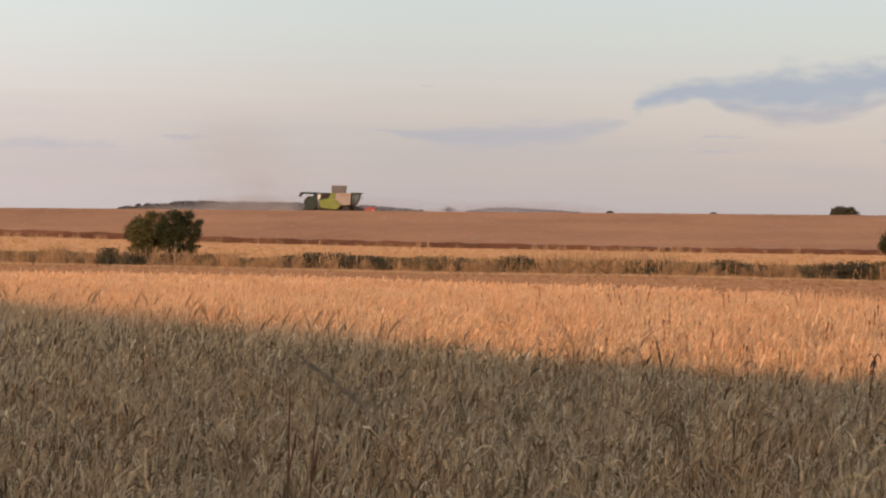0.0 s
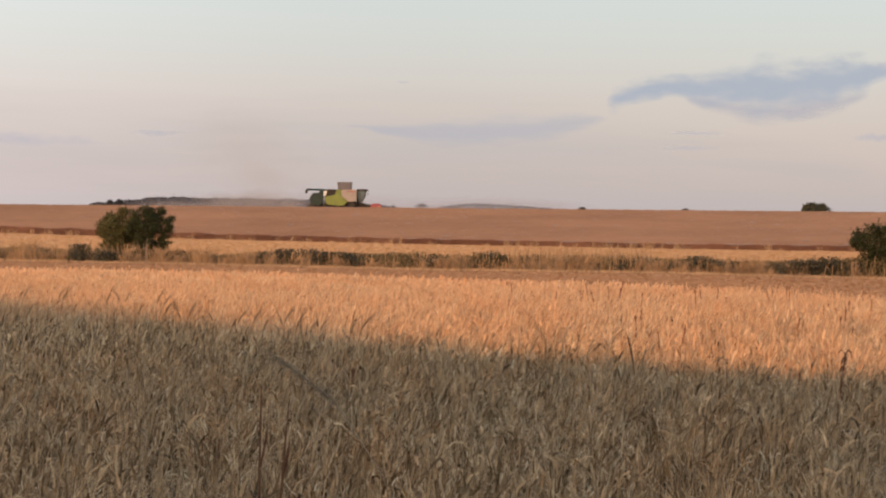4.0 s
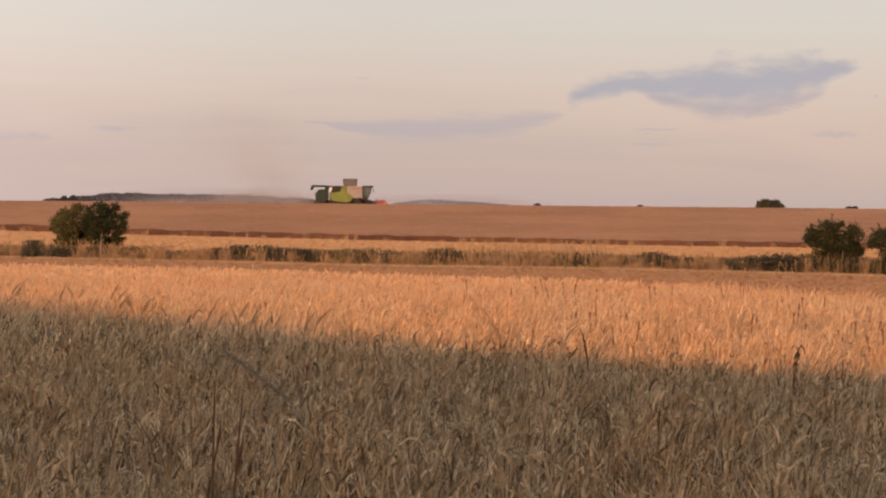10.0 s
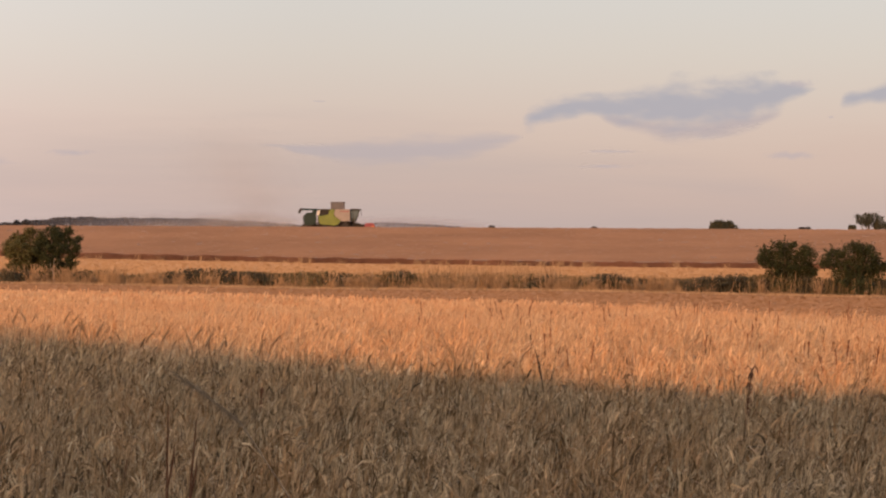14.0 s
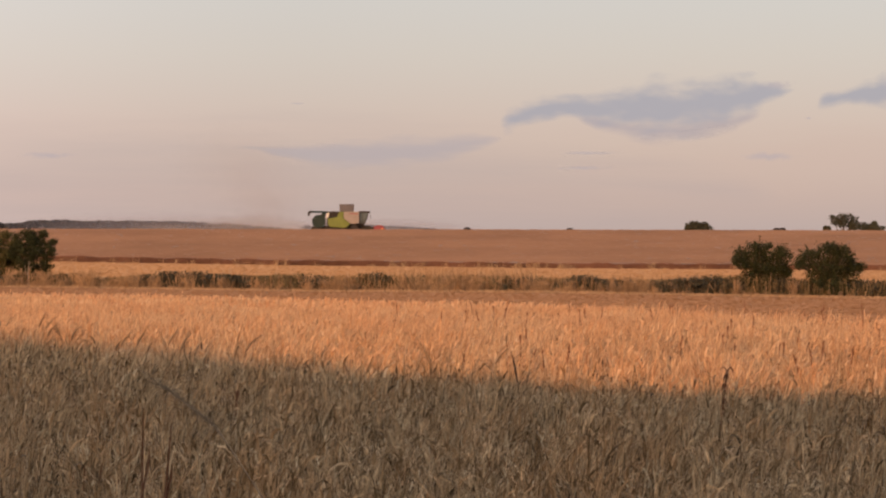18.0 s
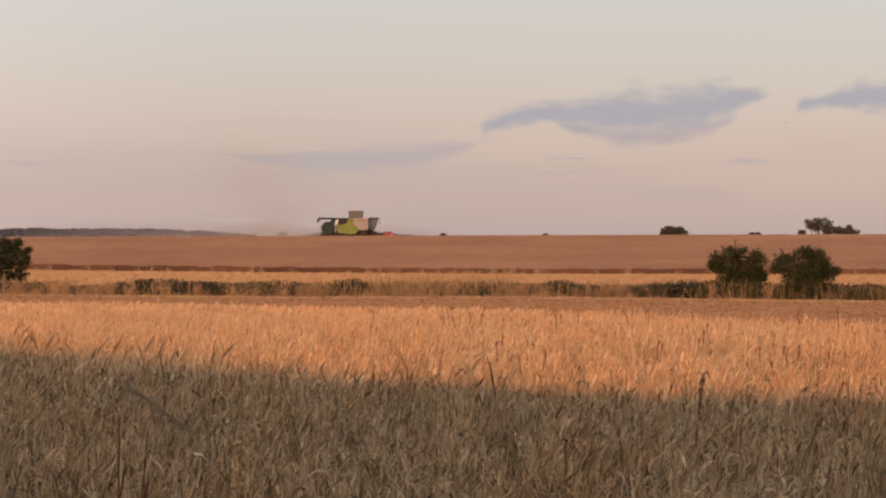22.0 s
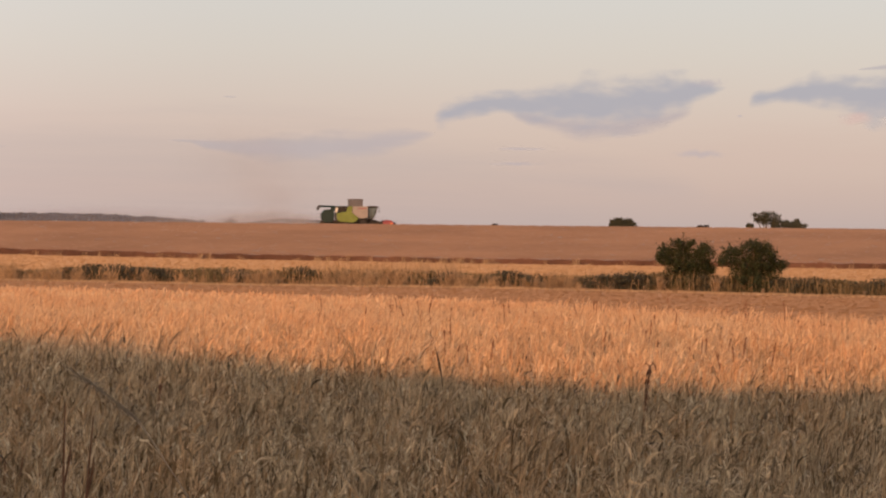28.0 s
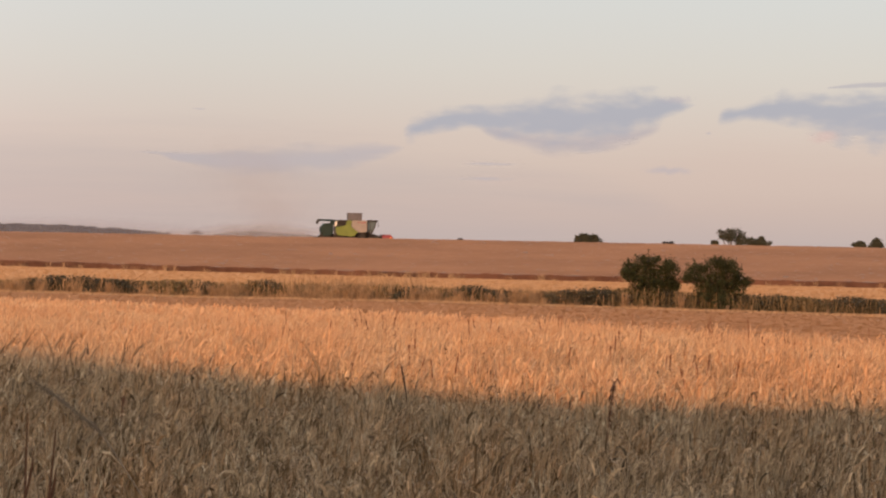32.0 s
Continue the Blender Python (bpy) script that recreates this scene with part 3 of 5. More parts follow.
# ---------------- plants ----------------
def shrub(name, label, category, at, width, height, lobes, leaf, seed, mat="bush_leaf", leaves=24000, sunk=0.0, group="", sprays=0.5):
    """A shrub or tree of bent limbs whose crown is built of uneven masses of leaf clumps.
    lobes: place across, height, half width and half height of each mass, as shares of the width and of the height above sunk."""
    r = np.random.default_rng(seed)
    thing = new(name)
    thing.matrix_world = Matrix.Translation(at)
    wood, crown, trunk = Heap(), Heap(), Heap()
    rise = height - sunk
    trunk.tube([(0, 0, -0.05), (0.02 * width, 0, 0.25 * (sunk + 0.3 * rise)), (-0.01 * width, 0.02 * width, 0.7 * (sunk + 0.3 * rise)), (0.02 * width, 0, sunk + 0.3 * rise)],
               np.array([0.034, 0.030, 0.025, 0.016]) * max(height, width), 8)
    spots = []
    for lx, lz, rx, rz in lobes:
        mid = np.array((lx * width, r.uniform(-0.12, 0.12) * width, sunk + lz * rise))
        half = np.array((rx * width, 0.85 * min(rx, 0.4) * width, rz * rise))
        fork = np.array((0.12 * mid[0], 0.12 * mid[1], min(0.22 * mid[2] + 0.05 * height, 0.6 * mid[2])))
        wood.tube([fork * (0.4, 0.4, 0.6), fork, (fork + mid) * (0.55, 0.5, 0.5), mid], np.array([0.022, 0.018, 0.012, 0.006]) * height, 6)
        count = 8 + int(240 * rx * max(rz, 0.08) / 0.16)
        for i in range(count):
            u = r.normal(size=3)
            u /= np.linalg.norm(u)
            q = r.uniform(0.05, 1.0) ** 0.45
            c = mid + u * half * q
            if c[2] < 0.02 * height:
                continue
            if i % 4 == 0:
                wood.tube([mid + (c - mid) * 0.1, (mid + c) / 2 + r.normal(0, 0.012 * width, 3), c], np.array([0.006, 0.004, 0.0015]) * height, 4)
            spots.append((c, width * r.uniform(0.022, 0.050)))
            if q > 0.72 and r.uniform() < sprays:
                out = u * np.array((1, 1, 0.7)) + np.array((0, 0, 0.35)) + r.normal(0, 0.25, 3)
                reach = width * r.uniform(0.03, 0.075)
                wood.tube([c, c + out * reach * 0.5, c + out * reach * 1.1], np.array([0.003, 0.002, 0.001]) * height, 4)
                spots += [(c + out * reach * g, width * 0.010) for g in (0.35, 0.7, 1.05)]
    total = sum(s * s for _, s in spots)
    p = np.concatenate([r.normal(size=(max(8 if leaves > 5000 else 4, int(leaves * s * s / total)), 3)) * np.array((1.0, 1.0, 0.8)) * s + c for c, s in spots])
    crown.leaves(p[p[:, 2] > 0.02 * height], leaf)
    part("trunk", trunk.mesh("trunk", "bark", True), "", thing)
    part("limbs", wood.mesh("limbs", "bark", True), "", thing)
    part("crown", crown.mesh("crown", mat), "", thing)
    return tagged(thing, label, category, group)


def build_shrubs():
    places = [
        # the sunlit side of the left bush gets its own yellower leaves
        ("hawthorn_bush", "olive green hawthorn bush, low sunlight put into its yellowish leaf colour", -0.1449, 2.30, 3.15, 11, "olive_leaf_sunlit",
         [(-0.02, 0.55, 0.36, 0.31), (-0.34, 0.60, 0.14, 0.19), (0.16, 0.89, 0.18, 0.09), (0.30, 0.48, 0.18, 0.24), (-0.10, 0.22, 0.36, 0.20), (-0.14, 0.80, 0.16, 0.10), (0.34, 0.74, 0.16, 0.16)]),
        ("hawthorn_bush", "dense dark green hawthorn bush grown into its olive neighbour", -0.1287, 2.45, 3.3, 12, "bush_leaf",
         [(-0.04, 0.57, 0.36, 0.32), (-0.09, 0.91, 0.18, 0.07), (0.22, 0.90, 0.10, 0.07), (0.36, 0.60, 0.12, 0.18), (0.44, 0.75, 0.05, 0.06), (0.26, 0.33, 0.18, 0.11), (-0.10, 0.22, 0.30, 0.20), (0.08, 0.78, 0.22, 0.12), (-0.34, 0.66, 0.16, 0.22)]),
        ("hawthorn_bush", "dark green bush with a ragged top beside the ditch", 0.2248, 3.0, 2.75, 23, "bush_leaf",
         [(-0.05, 0.56, 0.31, 0.33), (0.30, 0.75, 0.15, 0.15), (-0.29, 0.72, 0.15, 0.15), (-0.05, 0.89, 0.18, 0.08), (0.36, 0.47, 0.10, 0.14), (-0.40, 0.63, 0.07, 0.09), (0.05, 0.22, 0.34, 0.22), (0.2, 0.45, 0.24, 0.25)]),
        ("hawthorn_bush", "broad dark green bush standing next to its twin", 0.2573, 3.35, 2.75, 37, "bush_leaf",
         [(-0.03, 0.55, 0.32, 0.36), (-0.02, 0.90, 0.18, 0.07), (-0.31, 0.74, 0.13, 0.11), (-0.41, 0.61, 0.08, 0.09), (0.33, 0.52, 0.16, 0.16), (0.44, 0.53, 0.05, 0.06), (0.02, 0.22, 0.40, 0.22), (0.16, 0.78, 0.16, 0.12)]),
    ]
    for name, label, az, w, h, seed, mat, lobes in places:
        shrub(name, label, "bush", on_ground(az, float(hedge_dist(az))), w, h, lobes, 0.043, seed, mat, 24000, group="bushes along the ditch")
    # a dead forked branch that stands before the bushes
    heap = Heap()
    heap.tube([(0, 0, -0.03), (0.02, 0, 0.35), (-0.03, 0, 0.72), (-0.02, 0, 1.0), (0.05, 0, 1.45)], [0.045, 0.04, 0.032, 0.024, 0.008], 6)
    for bend in ([(-0.03, 0, 0.72), (-0.16, 0.05, 0.95), (-0.20, 0.05, 1.25)], [(-0.02, 0, 0.95), (0.12, -0.03, 1.12), (0.26, -0.03, 1.2)], [(0.01, 0, 0.5), (0.14, 0.02, 0.66), (0.2, 0, 0.85)]):
        heap.tube(bend, [0.02, 0.014, 0.006], 5)
    dead = new("dead_branch", heap.mesh("dead_branch", "grey_wood", True))
    dead.matrix_world = Matrix.Translation(on_ground(-0.1307, float(hedge_dist(-0.1307)) - 1.9))
    tagged(dead, "bare grey forked branch standing in the dry grass", "branch")


def ditch_growth():
    """Stretches of growth along the ditch: from, to (directions), height and kind."""
    return [
        (-0.235, -0.168, 0.80, "brown"), (-0.1654, -0.1579, 1.05, "dark"), (-0.1552, -0.1496, 0.90, "dark"), (-0.1347, -0.1274, 0.72, "dark"),
        (-0.1217, -0.1095, 0.80, "dark"), (-0.1065, -0.0876, 0.62, "thin"), (-0.0876, -0.0745, 0.72, "brown"), (-0.0745, -0.0710, 0.90, "dark"), (-0.0695, -0.0585, 0.92, "dark"),
        (-0.0519, -0.0384, 0.95, "dark"), (-0.0329, -0.0271, 0.92, "dark"), (-0.0271, -0.0138, 0.88, "brown"), (-0.0130, -0.0005, 0.92, "dark"), (0.0053, 0.0120, 0.95, "dark"),
        (0.0120, 0.0186, 0.88, "brown"), (0.0302, 0.0388, 0.95, "dark"), (0.0400, 0.0692, 0.90, "brown"), (0.0727, 0.0880, 0.92, "brown"), (0.0905, 0.1081, 0.80, "dark"),
        (0.1125, 0.1355, 0.85, "brown"), (0.1360, 0.1467, 0.86, "dark"), (0.1478, 0.1551, 0.82, "dark"), (0.1608, 0.1765, 0.86, "brown"), (0.1776, 0.1830, 0.86, "dark"),
        (0.1913, 0.2110, 0.95, "dark"), (0.2110, 0.2660, 1.0, "dark"), (0.2680, 0.3600, 0.88, "dark"),
    ]


def build_weeds():
    """Low dark weeds and dry tufts along the ditch."""
    r = np.random.default_rng(5)
    for a0, a1, high, kind in ditch_growth():
        count = max(1, round((a1 - a0) / (0.0052 if kind == "dark" else 0.0075)))
        for i in range(count):
            az = a0 + (a1 - a0) * (i + 0.5 + r.uniform(-0.3, 0.3)) / count
            w, h = r.uniform(1.05, 1.5), 0.98 * high * r.uniform(0.85, 1.12)
            leaf, stem = Heap(), Heap()
            n = 1000 if kind == "dark" else 600
            k = 8
            lobes = r.normal(size=(k, 3)) * np.array((0.30 * w, 0.2 * w, 0.20 * h)) + np.array((0, 0, 0.52 * h))
            p = lobes[r.integers(0, k, n)] + r.normal(size=(n, 3)) * np.array((0.17 * w, 0.17 * w, 0.17 * h))
            p = p[(p[:, 2] > 0.02) & (p[:, 2] < h * 1.06)]
            leaf.leaves(p, 0.07)
            m = 90
            root = np.stack([r.normal(0, 0.36 * w, m), r.normal(0, 0.2 * w, m), np.full(m, -0.02)], 1)
            tip = root + np.stack([r.normal(0, 0.08, m), r.normal(0, 0.08, m), h * r.uniform(0.5, 1.12, m)], 1)
            stem.ribbons(np.stack([root, (root + tip) / 2 + r.normal(0, 0.03, (m, 3)), tip], 1), np.tile([0.02, 0.036, 0.014], (m, 1)), np.tile((1.0, 0.0, 0.0), (m, 1)))
            olive = kind != "dark" or r.uniform() < (0.45 if 0.03 < az < 0.15 else 0.16)
            thing = new("weed_clump")
            mat = "weed_olive" if olive else "weed_leaf"
            tagged(part("foliage", leaf.mesh("foliage", mat), "", thing), kind="stuff")
            tagged(part("undergrowth", stem.mesh("undergrowth", mat), "", thing), kind="stuff")
            back = -2.2 if -0.166 < az < -0.149 else r.uniform(-1.4, -0.7) if kind == "dark" and -0.11 < az < 0.20 else r.uniform(-0.2, 0.5)
            thing.matrix_world = Matrix.Translation(on_ground(az, float(hedge_dist(az)) + back) - Vector((0, 0, 0.03)))
            tagged(thing, "withering olive brown weeds in the dry ditch" if olive else "dark green leafy weeds in the dry ditch", "weeds", "weeds along the ditch")
    # tufts that stand out
    kinds = []
    for i in range(4):
        heap = Heap()
        n = 110
        ang, out = r.uniform(0, 2 * np.pi, n), np.abs(r.normal(0, 0.26, n))
        tall = r.uniform(0.45, 1.05, n)
        root = np.stack([r.normal(0, 0.09, n), r.normal(0, 0.07, n), np.full(n, -0.02)], 1)
        mid = root + np.stack([np.cos(ang) * out * 0.4, np.sin(ang) * out * 0.4, tall * 0.6], 1)
        tip = root + np.stack([np.cos(ang) * out, np.sin(ang) * out, tall], 1)
        heap.ribbons(np.stack([root, mid, tip], 1), np.tile([0.012, 0.02, 0.022], (n, 1)), unit(np.stack([np.sin(ang), -np.cos(ang) * 0.4, np.zeros(n)], 1)))
        kinds.append(heap.mesh("grass_tuft", "pale_grass"))
    gaps = [-0.175, -0.150, -0.1415, -0.125, -0.101, -0.083, -0.0555, -0.0540, -0.0362, -0.0345, 0.0025, 0.0225, 0.0262, 0.0702, 0.0710, 0.0892, 0.0897, 0.1100, 0.1107, 0.1115, 0.1470, 0.1568, 0.1585, 0.1598, 0.1848, 0.1875, 0.1895, 0.2130, 0.2400]
    spots = [(az, r.uniform(0.75, 0.98), r.uniform(0.3, 1.2)) for az in gaps]
    spots += [(-0.25 + 0.45 * (i + r.uniform(-1.5, 1.5)) / 90, r.uniform(0.4, 0.8), r.uniform(0.6, 2.2)) for i in range(90)]
    spots += [(r.uniform(0.2, 0.36), r.uniform(0.3, 0.6), r.uniform(0.6, 2.2)) for i in range(3)]
    for i, (az, s, front) in enumerate(spots):
        thing = new("grass_tuft", kinds[i % 4])
        thing.matrix_world = Matrix.Translation(on_ground(az, float(hedge_dist(az)) - front)) @ pose(0, 0, 0, 0, 0, r.uniform(0, 360)) @ Matrix.Scale(s, 4)
        tagged(thing, "tall pale tuft of dry grass at the ditch", "grass tuft", "tufts along the ditch")


def build_ditch_grass():
    r = np.random.default_rng(8)
    heap = Heap()
    # tufts of leaning blades, tall where no weeds stand
    tufts, each = 1100, 30
    mid_az = r.uniform(-0.30, 0.42, tufts)
    size = np.interp(mid_az, [-0.09, -0.05, 0.18, 0.24], [0.62, 0.50, 0.46, 0.22]) + 0.10 * np.sin(mid_az * 90) + 0.12 * np.sin(mid_az * 233 + 1)
    size = np.clip(size, 0.12, 1) * r.uniform(0.55, 1.5, tufts)
    for a0, a1, high, kind in ditch_growth():
        size = np.where((mid_az > a0) & (mid_az < a1) & (kind == "dark"), size * 0.40, size)
    size = np.where((mid_az > -0.165) & (mid_az < -0.117), size * 0.82, size)
    mid_d = hedge_dist(mid_az) + r.normal(-1.3, 0.6, tufts)
    n = tufts * each
    lean, wide = np.repeat(r.normal(0, 0.22, tufts), each), np.repeat(size, each)
    x = np.repeat(mid_d * np.sin(mid_az), each) + r.normal(0, 0.13, n)
    y = np.repeat(mid_d * np.cos(mid_az), each) + r.normal(0, 0.13, n)
    tall = wide * r.uniform(0.35, 1.15, n)
    root = np.stack([x, y, ground(x, y) - 0.02], 1)
    tip = root + np.stack([(lean + r.normal(0, 0.32, n)) * tall, r.normal(0, 0.2, n) * tall, tall], 1)
    mid = root * 0.45 + tip * 0.55 + np.stack([-0.12 * (tip - root)[:, 0], 0 * x, 0.08 * tall], 1)
    heap.ribbons(np.stack([root, mid, tip], 1), np.tile([0.016, 0.02, 0.01], (n, 1)), np.tile((1.0, 0, 0), (n, 1)))
    n = 3000
    az = r.uniform(-0.28, 0.40, n)
    thick = 0.5 + 0.5 * np.sin(az * 61) * np.sin(az * 173 + 1) + 0.4 * np.sin(az * 419)
    az = az[r.uniform(0, 1.2, n) < thick * np.interp(az, [0.17, 0.20, 0.26, 0.28], [1.0, 0.28, 0.2, 0.06])]
    n = len(az)
    d = hedge_dist(az) - r.uniform(1.2, 2.4, n)
    x, y = d * np.sin(az), d * np.cos(az)
    root = np.stack([x, y, ground(x, y) - 0.02], 1)
    tip = root + np.stack([r.normal(0, 0.17, n), r.normal(0, 0.12, n), (0.35 + 0.75 * r.uniform(0, 1, n) ** 2) * np.interp(az, [0.17, 0.21], [1.0, 0.65])], 1)
    heap.ribbons(np.stack([root, root * 0.55 + tip * 0.45 + r.normal(0, 0.03, (n, 3)), tip], 1), np.tile([0.012, 0.016, 0.026], (n, 1)), np.tile((1.0, 0, 0), (n, 1)))
    # tall thin stems that rise above the weeds
    tops = Heap()
    n = 900
    az = np.concatenate([r.uniform(0.048, 0.114, 480), r.normal(0.135, 0.03, 110), r.uniform(-0.24, 0.05, 210), r.normal(-0.135, 0.015, 100)])
    az = np.round(az / 0.0045) * 0.0045 + r.normal(0, 0.0013, n)
    d = hedge_dist(az) - r.uniform(-0.6, 2.2, n)
    x, y = d * np.sin(az), d * np.cos(az)
    root = np.stack([x, y, ground(x, y) - 0.02], 1)
    high = r.uniform(0.8, 1.42, n) * np.where((az > 0.045) & (az < 0.12), 1.0, 0.86)
    tip = root + np.stack([r.normal(0, 0.24, n), r.normal(0, 0.12, n), high], 1)
    tops.ribbons(np.stack([root, root * 0.4 + tip * 0.6 + r.normal(0, 0.02, (n, 3)), root * 0.15 + tip * 0.85, tip], 1), np.tile([0.008, 0.010, 0.026, 0.010], (n, 1)), np.tile((1.0, 0, 0), (n, 1)))
    tagged(new("tall_grass", tops.mesh("tall_grass", "pale_grass")), "tall thin dry grass rising above the ditch weeds", "grass", kind="stuff")
    # the short pale verge in front
    verge = Heap()
    n = 13000
    az = r.uniform(-0.28, 0.40, n)
    d = hedge_dist(az) - r.uniform(2.3, 3.2, n)
    x, y = d * np.sin(az), d * np.cos(az)
    root = np.stack([x, y, ground(x, y) - 0.01], 1)
    tip = root + np.stack([r.normal(0, 0.04, n), r.normal(0, 0.04, n), r.uniform(0.07, 0.20, n)], 1)
    verge.ribbons(np.stack([root, (root + tip) / 2, tip], 1), np.tile([0.03, 0.04, 0.03], (n, 1)), np.tile((1.0, 0, 0), (n, 1)))
    tagged(new("verge_grass", verge.mesh("verge_grass", "verge_straw")), "short pale grass on the verge before the ditch", "grass", kind="stuff")
    herb = Heap()
    n = 16000
    az = r.uniform(-0.30, 0.42, n)
    d = hedge_dist(az) + r.normal(0.3, 0.6, n)
    x, y = d * np.sin(az), d * np.cos(az)
    level = np.full(n, 0.42)
    for a0, a1, high, kind in ditch_growth():
        level = np.where((az > a0) & (az < a1), high * (0.86 if kind != "thin" else 0.7), level)
    tall = level * r.uniform(0.35, 1.15, n)
    root = np.stack([x, y, ground(x, y) - 0.02], 1)
    tip = root + np.stack([r.normal(0, 0.09, n), r.normal(0, 0.09, n), tall], 1)
    mid = (root + tip) / 2 + r.normal(0, 0.015, (n, 3))
    herb.ribbons(np.stack([root, mid, tip], 1), np.tile([0.014, 0.022, 0.03], (n, 1)), np.tile((1.0, 0, 0), (n, 1)))
    tagged(new("ditch_herbs", herb.mesh("ditch_herbs", "ditch_herb")), "brown withered herbs filling the ditch", "herbs", kind="stuff")
    tagged(new("ditch_grass", heap.mesh("ditch_grass", "dry_grass")), "dry yellow grass along the ditch", "grass", kind="stuff")


def build_stubble():
    r = np.random.default_rng(9)
    heap = Heap()
    n = 64000
    az = r.uniform(-0.30, 0.42, n)
    lo, hi = crop_end(az), hedge_dist(az) - 2.6
    u = r.uniform(0, 1, n) ** 1.3
    # cut rows run along the ditch
    rows = np.round((lo + (hi - lo) * u - hedge_dist(az)) / 0.36) * 0.36
    d = np.maximum(hedge_dist(az) + rows + r.normal(0, 0.06, n), lo)
    x, y = d * np.sin(az), d * np.cos(az)
    worn = np.where(np.abs(rows + 6.5) < 0.5, 0.4, np.where(np.abs(rows + 9.0) < 0.5, 0.45, 1.0))
    root = np.stack([x, y, ground(x, y) - 0.01], 1)
    tip = root + np.stack([r.normal(0, 0.04, n), r.normal(0, 0.04, n), r.uniform(0.062, 0.085, n) * worn], 1)
    heap.ribbons(np.stack([root, tip], 1), np.stack([r.uniform(0.12, 0.22, n)] * 2, 1), np.tile((1.0, 0, 0), (n, 1)))
    tagged(new("near_stubble", heap.mesh("near_stubble", "stubble")), "short cut stubble in rows before the ditch", "stubble", kind="stuff")
    heap = Heap()
    n = 42000
    az = r.uniform(-0.30, 0.42, n)
    lo, hi = hedge_dist(az) + 3.0, edge_dist(az) - 1
    d = lo + (hi - lo) * r.uniform(0, 1, n)
    x, y = d * np.sin(az), d * np.cos(az)
    root = np.stack([x, y, ground(x, y) - 0.01], 1)
    tip = root + np.stack([r.normal(0, 0.05, n), r.normal(0, 0.05, n), r.uniform(0.06, 0.14, n)], 1)
    heap.ribbons(np.stack([root, tip], 1), np.stack([r.uniform(0.18, 0.48, n)] * 2, 1), np.tile((1.0, 0, 0), (n, 1)))
    tagged(new("far_stubble", heap.mesh("far_stubble", "bright_stubble")), "bright stubble beyond the ditch", "stubble", kind="stuff")


# ---------------- distance ----------------
def build_wood(label, az0, az1, dist, heights, seed, n):
    """A far wood along the skyline; heights: its top, in metres, at even steps along it."""
    r = np.random.default_rng(seed)
    heap = Heap()
    u = r.uniform(0, 1, n)
    az = az0 + (az1 - az0) * u
    d = dist + r.uniform(0, 60, n)
    x, y = d * np.sin(az), d * np.cos(az)
    z0 = ground(x, y)
    spread = (az1 - az0) * dist
    knots = r.uniform(-0.6, 0.6, int(spread / 4.0) + 2)
    crown = np.interp(u * (len(knots) - 1), np.arange(len(knots)), knots)
    top = np.interp(u, np.linspace(0, 1, len(heights)), heights) + EYE - z0
    p = np.stack([x, y, z0 + (top + crown) * np.sqrt(r.uniform(0, 1, n))], 1)
    heap.leaves(p, 0.9)
    tagged(new("far_wood", heap.mesh("far_wood", "wood_leaf_hazed")), label, "wood", kind="stuff")


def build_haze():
    """Thin veils added before the far woods to give them distance haze."""
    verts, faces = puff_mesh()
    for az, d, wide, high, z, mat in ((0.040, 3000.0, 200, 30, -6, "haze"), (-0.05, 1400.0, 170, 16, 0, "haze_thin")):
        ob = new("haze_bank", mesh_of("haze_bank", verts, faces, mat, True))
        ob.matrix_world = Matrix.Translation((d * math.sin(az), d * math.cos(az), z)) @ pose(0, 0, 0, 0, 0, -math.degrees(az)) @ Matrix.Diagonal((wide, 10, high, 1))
        tagged(ob, "thin veil added for distance haze before the far wood", "mist", kind="stuff")


